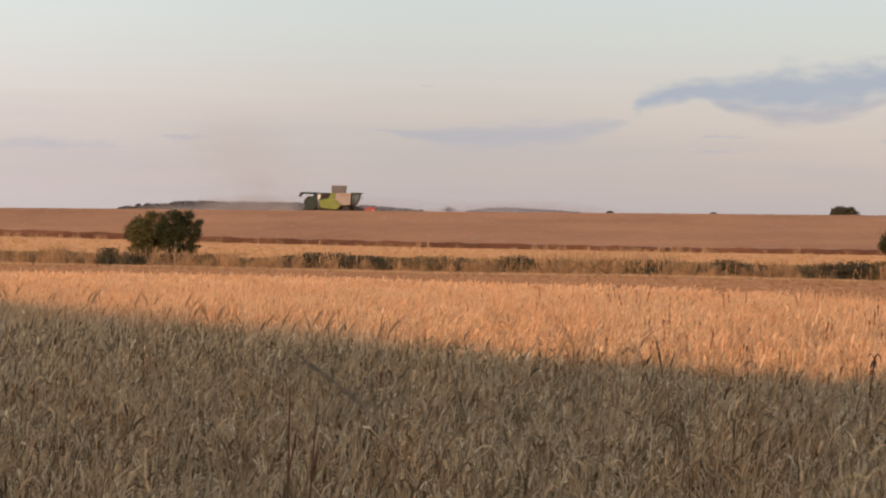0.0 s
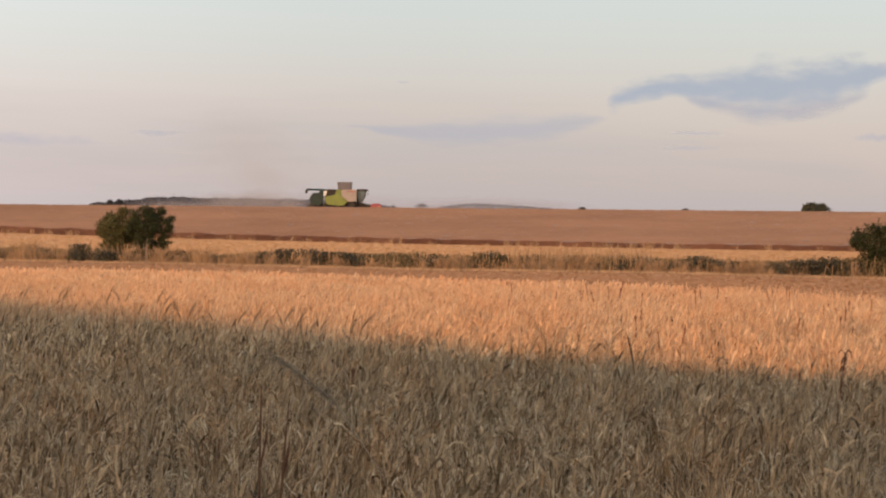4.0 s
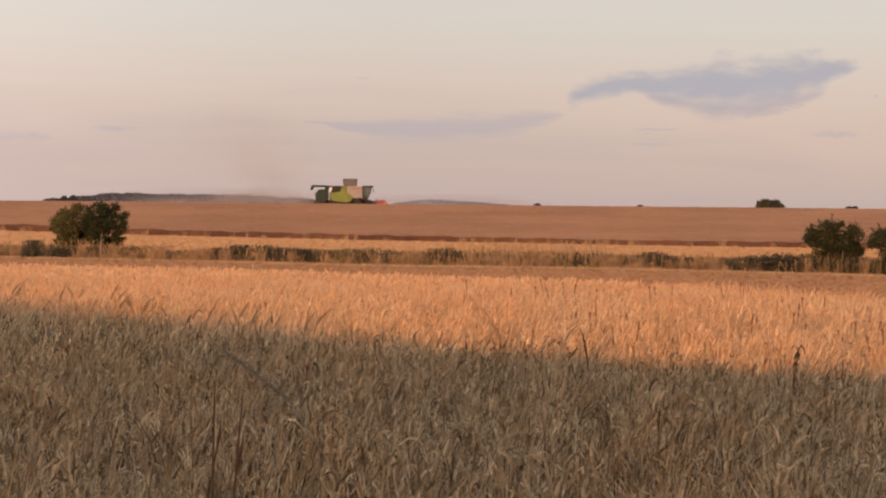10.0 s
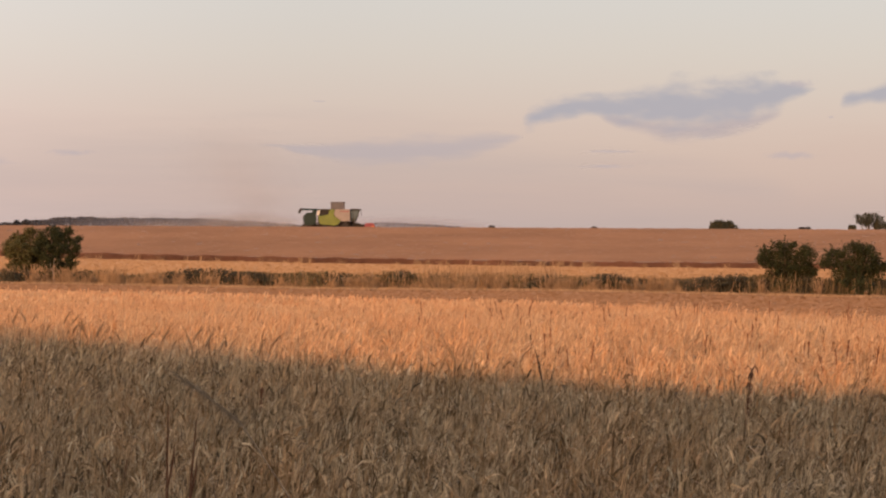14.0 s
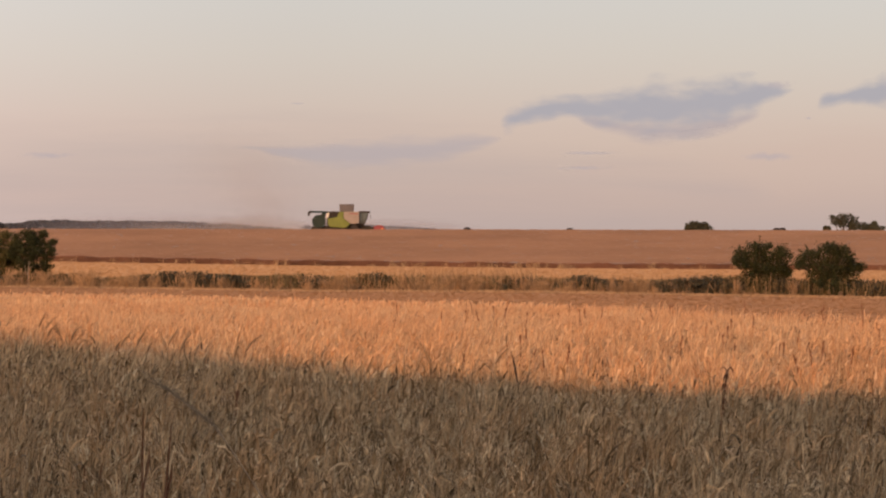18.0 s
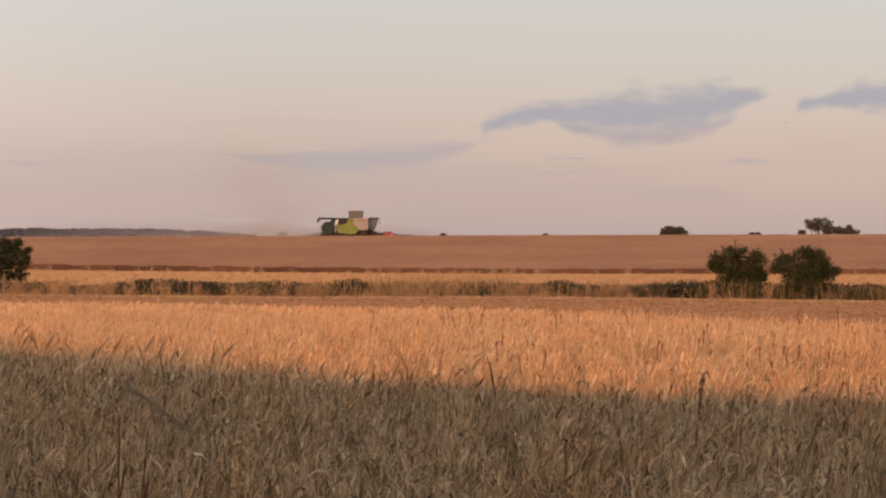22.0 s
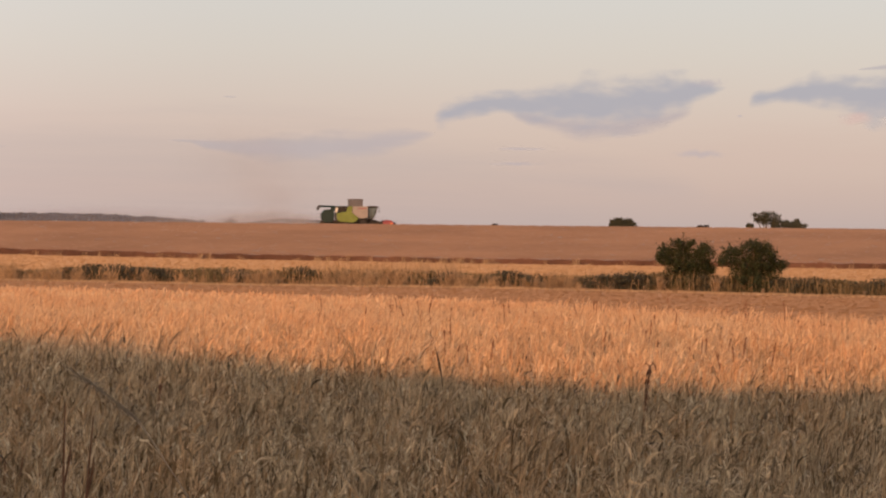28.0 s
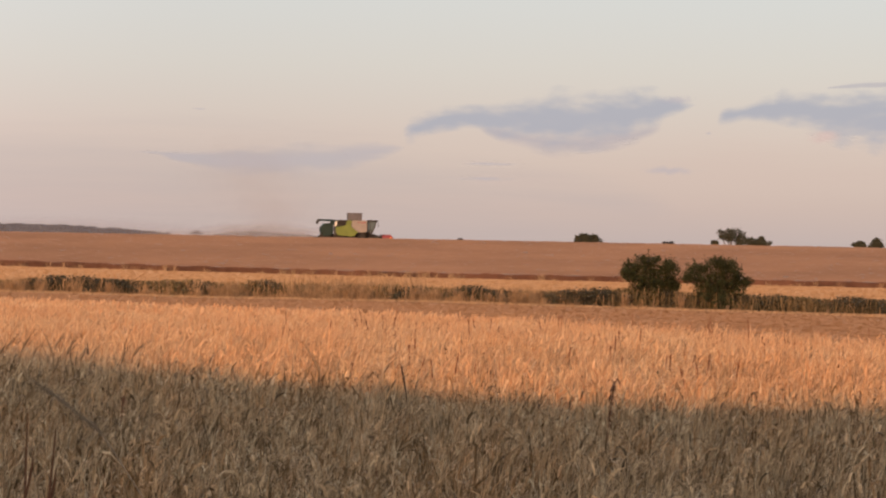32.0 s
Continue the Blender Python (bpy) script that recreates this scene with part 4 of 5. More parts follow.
def build_distance():
    build_wood("long dark wood on the skyline", -0.158, -0.010, 1500, [0.6, 1.6, 3.4, 5.6, 6.3, 5.4, 5.2, 5.2, 5.2, 5.0, 4.6, 3.6, 2.6, 1.4, 0.5], 3, 19000)
    build_wood("low strip of wood on the skyline", 0.011, 0.070, 3400, [0.2, 3.6, 6.4, 7.0, 6.4, 5.6, 4.4, 2.8, 1.0, -0.4], 4, 8000)
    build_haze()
    dome = [(0.0, 0.12, 0.47, 0.45), (0.0, 0.40, 0.34, 0.42), (0.03, 0.70, 0.18, 0.24)]
    low = [(-0.1, 0.35, 0.4, 0.5), (0.25, 0.3, 0.25, 0.5)]
    tall = [(-0.14, 0.62, 0.30, 0.32), (0.30, 0.58, 0.18, 0.32), (-0.36, 0.76, 0.11, 0.14), (0.02, 0.86, 0.20, 0.12), (-0.12, 0.42, 0.26, 0.24), (0.28, 0.3, 0.2, 0.25)]
    strip = [(-0.35, 0.35, 0.14, 0.4), (-0.1, 0.55, 0.16, 0.4), (0.15, 0.32, 0.2, 0.4), (0.38, 0.25, 0.14, 0.35)]
    spire = [(0.0, 0.35, 0.42, 0.4), (0.05, 0.72, 0.22, 0.26)]
    # direction, distance, spread and the top's angle above the crest, in thousandths
    far_trees = [
        ("lone_tree", "small rounded tree beyond the crest", 0.1916, 520, 10.0, 4.2, 71, dome), ("lone_tree", "small rounded tree beyond the crest", 0.1962, 522, 10.4, 3.8, 52, dome),
        ("skyline_tree", "tall tree with an open crown on the skyline", 0.2634, 600, 14.4, 7.7, 53, tall), ("skyline_tree", "low bushy trees on the skyline", 0.2736, 602, 17, 3.2, 54, strip),
        ("skyline_tree", "pointed tree on the skyline", 0.2778, 603, 5.5, 4.3, 55, spire), ("skyline_shrub", "small shrub on the skyline", 0.2556, 604, 3.6, 2.2, 63, low),
        ("skyline_shrub", "faint shrub on the skyline", 0.2318, 800, 3.0, 0.6, 56, low),
        ("skyline_shrub", "faint shrub on the skyline", 0.2347, 802, 2.2, 0.9, 57, low), ("skyline_shrub", "tiny shrub on the skyline", 0.0815, 800, 3.4, 0.5, 58, spire),
        ("skyline_shrub", "tiny hazy clump of trees on the skyline", 0.0031, 3300, 8.0, 1.8, 59, spire), ("skyline_tree", "tree at the end of the skyline", 0.3245, 610, 8.5, 2.6, 60, spire),
        ("skyline_tree", "taller tree at the end of the skyline", 0.3325, 611, 8, 4.6, 61, dome), ("skyline_tree", "taller tree at the end of the skyline", 0.3420, 612, 10, 5.0, 62, dome),
        ("skyline_shrub", "tiny shrub on the skyline", 0.1318, 800, 2.4, 0.28, 66, low), ("skyline_tree", "tiny tree at the end of the far wood", -0.1484, 900, 4.0, 2.2, 64, spire), ("skyline_tree", "tiny tree at the end of the far wood", -0.1441, 902, 5.0, 2.6, 65, spire),
    ]
    for name, label, az, d, w, top, seed, lobes in far_trees:
        at = on_ground(az, d)
        shrub(name, label, "tree", at, w * d / 1000, EYE + top * d / 1000 - at.z, lobes, 0.2 if d < 700 else 0.3, seed, "far_leaf_hazed" if d < 700 else "wood_leaf_hazed", 3500, EYE - at.z, "skyline trees", 0.25)


def puff_mesh():
    """A shallow round lens."""
    rings, sides = 6, 28
    verts, faces = [(0, -0.02, 0)], []
    for i in range(1, rings + 1):
        q = i / rings
        for j in range(sides):
            a = 2 * np.pi * j / sides
            verts.append((q * np.cos(a), -0.02 * (1 - q * q), q * np.sin(a)))
    for i in range(rings - 1):
        for j in range(sides):
            k = (j + 1) % sides
            faces.append((1 + i * sides + j, 1 + i * sides + k, 1 + (i + 1) * sides + k, 1 + (i + 1) * sides + j))
    for j in range(0, sides, 2):
        faces.append((0, 1 + (j + 2) % sides, 1 + j + 1, 1 + j))
    return np.array(verts), np.array(faces)


CLOUD_FAR = 4300.0


def build_cloud(label, mat, pieces):
    """pieces: direction, height angle (thousandths), half width, half height, lean in degrees."""
    verts, faces = puff_mesh()
    me = mesh_of("puff", verts, faces, mat, True)
    thing = new("cloud")
    tagged(thing, label, "cloud")
    for i, (az, el, w, h, lean) in enumerate(pieces):
        ob = new("puff", me)
        ob.parent = thing
        d = CLOUD_FAR + 12.0 * i
        a = az / 1000
        ob.matrix_basis = Matrix.Translation((d * math.sin(a), d * math.cos(a), EYE + d * el / 1000)) @ pose(0, 0, 0, 0, lean, -math.degrees(a)) @ Matrix.Diagonal((w * d / 1000, 40, h * d / 1000, 1))
    return thing


def add_bank(thing, mat, azs, tops, bases, back=0.0):
    """A bank of cloud between an upper and a lower edge, given as angles in thousandths."""
    n, k = 90, 14
    u = np.linspace(0, 1, n)
    at = np.linspace(0, 1, len(azs))
    az = np.interp(u, at, azs) / 1000
    hi, lo = np.interp(u, at, tops), np.interp(u, at, bases)
    hi, lo = hi + 0.22 * (hi - lo), lo - 0.22 * (hi - lo)
    v = np.linspace(-1, 1, k)
    el = (lo + hi)[:, None] / 2 + (hi - lo)[:, None] / 2 * v[None, :]
    d = CLOUD_FAR + back + 0 * el
    places = np.stack([d * np.sin(az)[:, None], d * np.cos(az)[:, None], EYE + d * el / 1000], 2).reshape(-1, 3)
    i, j = np.meshgrid(np.arange(n - 1), np.arange(k - 1), indexing="ij")
    faces = np.stack([i * k + j, (i + 1) * k + j, (i + 1) * k + j + 1, i * k + j + 1], 2).reshape(-1, 4)
    me = mesh_of("bank", places, faces, mat, True)
    lay = me.uv_layers.new(name="across")
    uv = np.stack([np.repeat(np.sign(2 * u - 1) * np.abs(2 * u - 1) ** 12, k), np.tile(v, n)], 1)
    lay.data.foreach_set("uv", uv[faces.ravel()].astype(np.float32).ravel())
    part("bank", me, "", thing)


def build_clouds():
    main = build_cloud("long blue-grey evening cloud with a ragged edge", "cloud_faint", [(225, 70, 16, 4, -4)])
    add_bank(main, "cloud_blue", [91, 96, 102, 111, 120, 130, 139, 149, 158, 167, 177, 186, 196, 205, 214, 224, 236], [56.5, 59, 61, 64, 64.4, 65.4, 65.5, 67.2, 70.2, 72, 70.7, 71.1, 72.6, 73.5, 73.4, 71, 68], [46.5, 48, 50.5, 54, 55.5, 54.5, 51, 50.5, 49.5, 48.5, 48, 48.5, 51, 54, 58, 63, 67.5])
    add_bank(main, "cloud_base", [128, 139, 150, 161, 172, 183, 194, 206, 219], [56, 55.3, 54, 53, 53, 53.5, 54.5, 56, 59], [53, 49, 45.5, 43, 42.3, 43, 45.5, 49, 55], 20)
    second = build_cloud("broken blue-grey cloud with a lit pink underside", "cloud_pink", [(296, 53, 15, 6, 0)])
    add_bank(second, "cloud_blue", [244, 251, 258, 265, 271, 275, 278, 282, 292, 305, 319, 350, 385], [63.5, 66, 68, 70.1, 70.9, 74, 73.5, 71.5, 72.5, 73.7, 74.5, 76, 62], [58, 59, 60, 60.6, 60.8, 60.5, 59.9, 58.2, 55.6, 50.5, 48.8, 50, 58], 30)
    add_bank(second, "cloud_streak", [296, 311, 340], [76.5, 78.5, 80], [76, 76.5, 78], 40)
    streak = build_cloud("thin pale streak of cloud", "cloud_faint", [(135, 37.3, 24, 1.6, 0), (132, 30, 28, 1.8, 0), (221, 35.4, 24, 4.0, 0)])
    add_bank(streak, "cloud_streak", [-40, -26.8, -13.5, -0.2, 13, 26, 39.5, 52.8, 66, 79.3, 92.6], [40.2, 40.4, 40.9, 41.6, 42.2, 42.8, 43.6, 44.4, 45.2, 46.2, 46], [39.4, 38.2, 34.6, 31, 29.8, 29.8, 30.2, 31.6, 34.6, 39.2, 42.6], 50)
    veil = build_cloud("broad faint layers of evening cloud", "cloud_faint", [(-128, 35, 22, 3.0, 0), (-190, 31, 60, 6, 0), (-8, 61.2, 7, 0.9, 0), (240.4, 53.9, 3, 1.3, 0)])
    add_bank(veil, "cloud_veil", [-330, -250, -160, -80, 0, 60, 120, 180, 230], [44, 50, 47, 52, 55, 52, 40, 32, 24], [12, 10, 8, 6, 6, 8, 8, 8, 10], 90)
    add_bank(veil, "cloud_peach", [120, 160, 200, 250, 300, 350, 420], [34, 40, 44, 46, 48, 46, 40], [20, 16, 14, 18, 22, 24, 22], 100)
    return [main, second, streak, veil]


# ---------------- the combine harvester ----------------
def build_wheel(parent, x, y, radius, width):
    wheel = part("wheel", drum(0, 0, radius * 0.99, -width / 2, width / 2, 32, 0.08), "rubber", parent)
    wheel.matrix_basis = Matrix.Translation((x, y, radius))
    lugs = Heap()
    for i in range(22):
        a = 2 * math.pi * i / 22
        for s in (-1, 1):
            c, q = math.cos(a + s * 0.07), math.sin(a + s * 0.07)
            lugs.tube([(c * radius * 0.97, s * width * 0.05, q * radius * 0.97), (math.cos(a) * radius, s * width * 0.46, math.sin(a) * radius)], [0.05, 0.05], 4)
    part("tyre_lugs", lugs.mesh("tyre_lugs", "rubber"), "", wheel)
    part("rim", drum(0, 0, radius * 0.56, -width / 2 - 0.02, width / 2 + 0.02, 24, 0.03), "dark_metal", wheel, "dark wheel rim")
    part("hub", drum(0, 0, radius * 0.18, -width / 2 - 0.08, width / 2 + 0.08, 16, 0.02), "dark_metal", wheel)
    return wheel


def build_combine():
    """It faces +x; the origin lies on the ground under the rear of the grain tank."""
    t = new("combine_harvester")
    tagged(t, "lime green and pale combine harvester with a red header, cutting grain", "combine harvester")
    P = lambda name, bm, mat, label="", parent=None: part(name, bm, mat, parent or t, label)
    N, F = -1.55, 1.55                                    # near and far flank
    P("chassis", box(-3.2, 3.6, -0.9, 0.9, 0.75, 1.35), "dark_metal")
    P("rear_hood", prism([(-4.05, 0.92), (-4.55, 1.50), (-4.66, 2.30), (-4.05, 3.05), (-3.0, 3.10), (-2.46, 2.72), (-2.44, 1.6), (-2.85, 0.98)], N + 0.05, F - 0.05, 0.08), "green_paint", "dark green rear hood")
    chopper = P("straw_chopper", prism([(-4.9, 0.75), (-4.6, 1.25), (-3.4, 1.15), (-3.1, 0.7), (-4.0, 0.6)], N + 0.2, F - 0.2, 0.04), "dark_metal")
    for i in range(6):
        y = -1.2 + i * 0.48
        P("deflector_fin", prism([(-5.0, 0.6), (-4.85, 0.85), (-4.4, 0.75), (-4.4, 0.6)], y, y + 0.03, 0), "dark_metal", parent=chopper)
    P("pillar", prism([(-2.34, 2.62), (-1.98, 2.62), (-1.80, 3.42), (-2.18, 3.42)], N - 0.08, N + 0.25, 0.03), "white_paint", "cream leaning panel behind the engine bay")
    steps = P("rear_ladder", rod([(-2.42, N - 0.1, 2.5), (-2.34, N - 0.14, 1.1)], 0.035, 6).mesh("rear_ladder", "tank_metal"), "", "dusty grey ladder to the engine deck")
    P("ladder_rail", rod([(-2.14, N - 0.1, 2.5), (-2.06, N - 0.14, 1.1)], 0.035, 6).mesh("ladder_rail", "tank_metal"), "", parent=steps)
    for i in range(5):
        P("rung", box(-2.42 + 0.02 * i, -2.08 + 0.02 * i, N - 0.2, N - 0.05, 2.3 - 0.27 * i, 2.35 - 0.27 * i, 0), "tank_metal", parent=steps)
    P("engine_bay", box(-2.2, 0.5, N + 0.12, F - 0.1, 1.3, 3.55, 0.05), "green_paint", "dark green engine bay")
    grille = P("engine_grille", prism([(-1.95, 2.62), (-1.55, 3.68), (-0.2, 3.66), (-0.48, 2.82)], N + 0.04, N + 0.14, 0.02), "dark_metal", "dark engine grille")
    for i in range(9):
        P("grille_slat", box(-1.72 + 0.03 * i, -0.55 + 0.03 * i, N + 0.01, N + 0.04, 2.86 + i * 0.085, 2.89 + i * 0.085, 0), "dark_metal", parent=grille)
    P("engine_deck", box(-2.3, 1.2, N + 0.05, F - 0.05, 3.55, 3.64, 0.03), "green_paint")
    P("side_panel", prism([(-2.15, 1.6), (-2.18, 2.45), (-0.50, 2.74), (-0.20, 3.60), (0.55, 3.62), (0.46, 2.6), (1.62, 1.68), (1.05, 1.1), (0.55, 0.95), (-1.7, 1.15)], N - 0.05, N + 0.12, 0.04), "lime_paint", "lime green side panel")
    P("far_side_panel", prism([(-2.15, 1.6), (-2.18, 2.45), (-0.50, 2.74), (-0.20, 3.60), (0.55, 3.62), (0.46, 2.6), (1.62, 1.68), (1.05, 1.1), (0.55, 0.95), (-1.7, 1.15)], F - 0.12, F + 0.05, 0.04), "lime_paint", "lime green side panel")
    pale = P("front_panel", prism([(0.60, 3.62), (3.10, 3.64), (3.08, 1.80), (2.5, 1.66), (1.70, 1.66), (0.52, 2.60)], N - 0.03, N + 0.14, 0.04), "pale_panel", "pale front side panel")
    for i, (x0, x1) in enumerate([(1.5, 1.75), (1.82, 2.0), (2.06, 2.3), (2.36, 2.5), (2.56, 2.85)]):
        P("marking_bar", box(x0, x1, N - 0.04, N - 0.025, 3.2, 3.38, 0), "red_paint", "red marking", parent=pale)
    P("far_front_panel", prism([(0.60, 3.62), (3.10, 3.64), (3.08, 1.80), (2.5, 1.66), (1.70, 1.66), (0.52, 2.60)], F - 0.14, F + 0.03, 0.04), "pale_panel", "pale front side panel")
    tank = P("grain_tank", prism([(-0.05, 3.62), (-0.1, 4.82), (2.28, 4.82), (2.22, 3.62)], N + 0.25, F - 0.25, 0.03), "tank_metal", "grey grain tank extension, raised")
    for i in range(5):
        x = 0.15 + i * 0.48
        P("tank_rib", box(x, x + 0.05, N + 0.21, N + 0.255, 3.66, 4.78, 0), "tank_metal", parent=tank)
    P("tank_rim", box(-0.14, 2.32, N + 0.2, F - 0.2, 4.80, 4.86, 0.015), "tank_metal", parent=tank)
    P("tank_hopper", prism([(0.4, 1.6), (0.3, 3.6), (3.0, 3.6), (2.6, 1.6)], N + 0.2, F - 0.2, 0.03), "dark_metal")
    auger = P("unloading_auger", rod([(-1.75, N + 0.6, 3.42), (-2.2, N + 0.25, 3.52), (-2.6, N + 0.05, 3.56), (-4.9, N - 0.05, 3.60)], 0.16, 14).mesh("unloading_auger", "green_paint", True), "", "folded dark green unloading pipe")
    P("pipe_cradle", prism([(-3.15, 2.95), (-3.02, 3.42), (-2.42, 3.48), (-2.36, 2.75)], N + 0.02, N + 0.3, 0.03), "green_paint", "dark cradle under the pipe", parent=auger)
    P("spout", prism([(-5.42, 2.98), (-5.32, 3.50), (-5.0, 3.78), (-4.7, 3.77), (-4.7, 3.42), (-4.95, 3.32), (-5.0, 2.94)], N - 0.22, N + 0.12, 0.04), "dark_metal", "dark rubber spout", parent=auger)
    cab = P("cab", prism([(3.15, 1.7), (3.15, 3.5), (4.62, 3.5), (4.42, 2.4), (4.1, 1.7)], -0.95, 0.95, 0.06), "cab_glass", "dark glazed cab")
    P("cab_roof", prism([(3.0, 3.47), (3.0, 3.66), (3.4, 3.74), (4.7, 3.72), (5.0, 3.6), (5.0, 3.48)], -1.1, 1.1, 0.05), "dark_metal", "dark cab roof", parent=cab)
    for y in (-0.985, 0.955):
        P("side_window", prism([(3.72, 2.15), (3.72, 3.36), (4.42, 3.36), (4.3, 2.5), (4.14, 2.15)], y, y + 0.03, 0), "window_glass", "side window that mirrors the pale sky", parent=cab)
        P("door_window", prism([(3.28, 2.15), (3.28, 3.36), (3.56, 3.36), (3.56, 2.15)], y, y + 0.03, 0), "window_glass", "side window that mirrors the pale sky", parent=cab)
    for y in (-0.97, 0.93):
        P("cab_post", prism([(4.35, 2.35), (4.58, 3.5), (4.68, 3.5), (4.45, 2.35)], y, y + 0.04, 0), "dark_metal", parent=cab)
        P("rear_post", box(3.12, 3.22, y, y + 0.04, 1.7, 3.5, 0), "dark_metal", parent=cab)
        P("door_rail", box(3.6, 3.64, y - 0.03, y + 0.05, 1.75, 3.48, 0), "dark_metal", parent=cab)
    for y in (-0.8, -0.4, 0.4, 0.8):
        P("work_lamp", box(4.96, 5.04, y - 0.09, y + 0.09, 3.5, 3.6, 0.02), "white_paint", "work lamp", parent=cab)
    mirror = P("mirror_arm", rod([(4.6, -1.0, 3.3), (4.9, -1.5, 3.25), (4.95, -1.6, 3.0)], 0.03, 6).mesh("mirror_arm", "dark_metal"), "")
    P("mirror", box(4.9, 4.98, -1.75, -1.45, 2.6, 3.05, 0.02), "dark_metal", parent=mirror)
    ladder = P("ladder", rod([(3.3, N - 0.25, 1.75), (3.75, N - 0.3, 0.5)], 0.03, 6).mesh("ladder", "dark_metal"), "")
    P("ladder_rail", rod([(3.7, N - 0.25, 1.75), (4.15, N - 0.3, 0.5)], 0.03, 6).mesh("ladder_rail", "dark_metal"), "", parent=ladder)
    for i in range(4):
        q = i / 3
        P("rung", box(3.32 + 0.42 * q, 3.76 + 0.42 * q, N - 0.38, N - 0.18, 1.62 - q * 1.05, 1.66 - q * 1.05, 0), "dark_metal", parent=ladder)
    P("cab_platform", box(3.1, 4.2, N - 0.2, -0.9, 1.62, 1.72, 0.02), "dark_metal")
    P("handrail", rod([(3.15, N - 0.18, 1.7), (3.15, N - 0.18, 2.6), (4.1, N - 0.18, 2.6), (4.1, N - 0.18, 1.7)], 0.025, 6).mesh("handrail", "dark_metal"), "")
    P("tail_lamp", box(-4.66, -4.6, N + 0.15, N + 0.4, 2.4, 2.6, 0.02), "red_paint", "red tail lamp")
    P("rear_axle", rod([(-3.3, N, 0.65), (-3.3, F, 0.65)], 0.12, 8).mesh("rear_axle", "dark_metal"), "")
    P("front_axle", rod([(2.3, N, 0.95), (2.3, F, 0.95)], 0.16, 8).mesh("front_axle", "dark_metal"), "")
    wheels = [build_wheel(t, 2.3, y, 0.98, 0.75) for y in (N + 0.46, F - 0.46)] + [build_wheel(t, -3.3, y, 0.66, 0.5) for y in (N + 0.36, F - 0.36)]
    P("feeder_house", prism([(2.9, 1.0), (3.2, 1.75), (5.2, 1.15), (5.3, 0.45), (4.6, 0.4)], -0.75, 0.75, 0.04), "dark_metal", "dark feeder house")
    # header
    W = 3.4
    head = P("header", prism([(5.15, 0.2), (5.1, 1.12), (5.3, 1.2), (5.5, 0.55), (6.3, 0.22), (6.35, 0.16)], -W, W, 0.03), "dark_metal", "wide cutting header")
    for y in (-W - 0.08, W):
        P("end_shield", prism([(5.45, 0.2), (5.42, 1.05), (5.75, 1.36), (6.75, 1.42), (7.15, 1.05), (7.4, 0.2)], y, y + 0.08, 0.03), "red_paint", "red end shield", parent=head)
    P("end_frame", box(4.7, 5.6, -W - 0.06, -W + 0.04, 0.25, 1.0, 0.03), "dark_metal", parent=head)
    # small orange box added where the header flashes in the sun
    P("end_lens", box(6.68, 6.92, -W - 0.13, -W - 0.07, 0.76, 0.96, 0.02), "glint_orange", "orange patch put in for the sun glint on the header", parent=head)
    P("header_auger", drum(5.75, 0.62, 0.28, -W + 0.05, W - 0.05, 18, 0.02), "red_paint", "red feed auger", parent=head)
    P("cutter_bar", box(6.3, 6.45, -W, W, 0.14, 0.2, 0.01), "dark_metal", parent=head)
    reel = P("reel", rod([(6.4, -W + 0.1, 0.95), (6.4, W - 0.1, 0.95)], 0.08, 10).mesh("reel", "red_paint"), "", "red reel")
    reel.matrix_basis = Matrix.Identity(4)
    for i in range(6):
        a = 2 * math.pi * i / 6
        cx, cz = 6.4 + 0.30 * math.cos(a), 0.95 + 0.30 * math.sin(a)
        P("reel_bat", rod([(cx, -W + 0.1, cz), (cx, W - 0.1, cz)], 0.045, 6).mesh("reel_bat", "red_paint"), "", parent=reel)
        heap = Heap()
        for k in range(34):
            y = -W + 0.2 + k * 0.2
            heap.tube([(cx, y, cz), (cx - 0.05, y, cz - 0.18)], [0.012, 0.006], 4)
        P("tines", heap.mesh("tines", "dark_metal"), "", parent=reel)
    for y in (-W + 0.12, 0, W - 0.12):
        heap = Heap()
        for i in range(6):
            a = 2 * math.pi * i / 6
            heap.tube([(6.4, y, 0.95), (6.4 + 0.30 * math.cos(a), y, 0.95 + 0.30 * math.sin(a))], [0.03, 0.03], 5)
        P("reel_spider", heap.mesh("reel_spider", "red_paint"), "", parent=reel)
    for y in (-W + 0.02, W - 0.1):
        P("reel_arm", rod([(5.2, y, 1.05), (6.4, y, 0.97)], 0.06, 6).mesh("reel_arm", "dark_metal"), "", parent=head)
    return t, wheels, reel


def build_dust():
    """Chaff and dust that trail behind the machine."""
    verts, faces = puff_mesh()
    me = mesh_of("puff", verts, faces, "dust_veil", True)
    thing = tagged(new("dust_plume"), "pale dust and chaff drifting behind the combine", "dust", kind="stuff")
    r = np.random.default_rng(29)
    thin = mesh_of("puff", verts, faces, "dust_thin", True)
    low = [(-7.8, 0.9, 4.2, 2.4, 6), (-12.5, 1.3, 7, 3.4, 5), (-18.5, 1.1, 9, 2.9, -2), (-27, 0.4, 12, 2.0, 1)]
    tall = [(-12, 4.5, 11.0, 7.0, 12), (-16, 9.5, 19.0, 12.0, 10)]
    for i, (x, z, w, h, lean) in enumerate(low + tall):
        ob = new("puff", me if i < len(low) else thin)
        ob.parent = thing
        ob.matrix_basis = Matrix.Translation((x, -1.5 + 1.1 * i, z)) @ pose(0, 0, 0, 0, lean, r.uniform(-12, 12)) @ Matrix.Diagonal((w, 0.6, h, 1))
    return thing


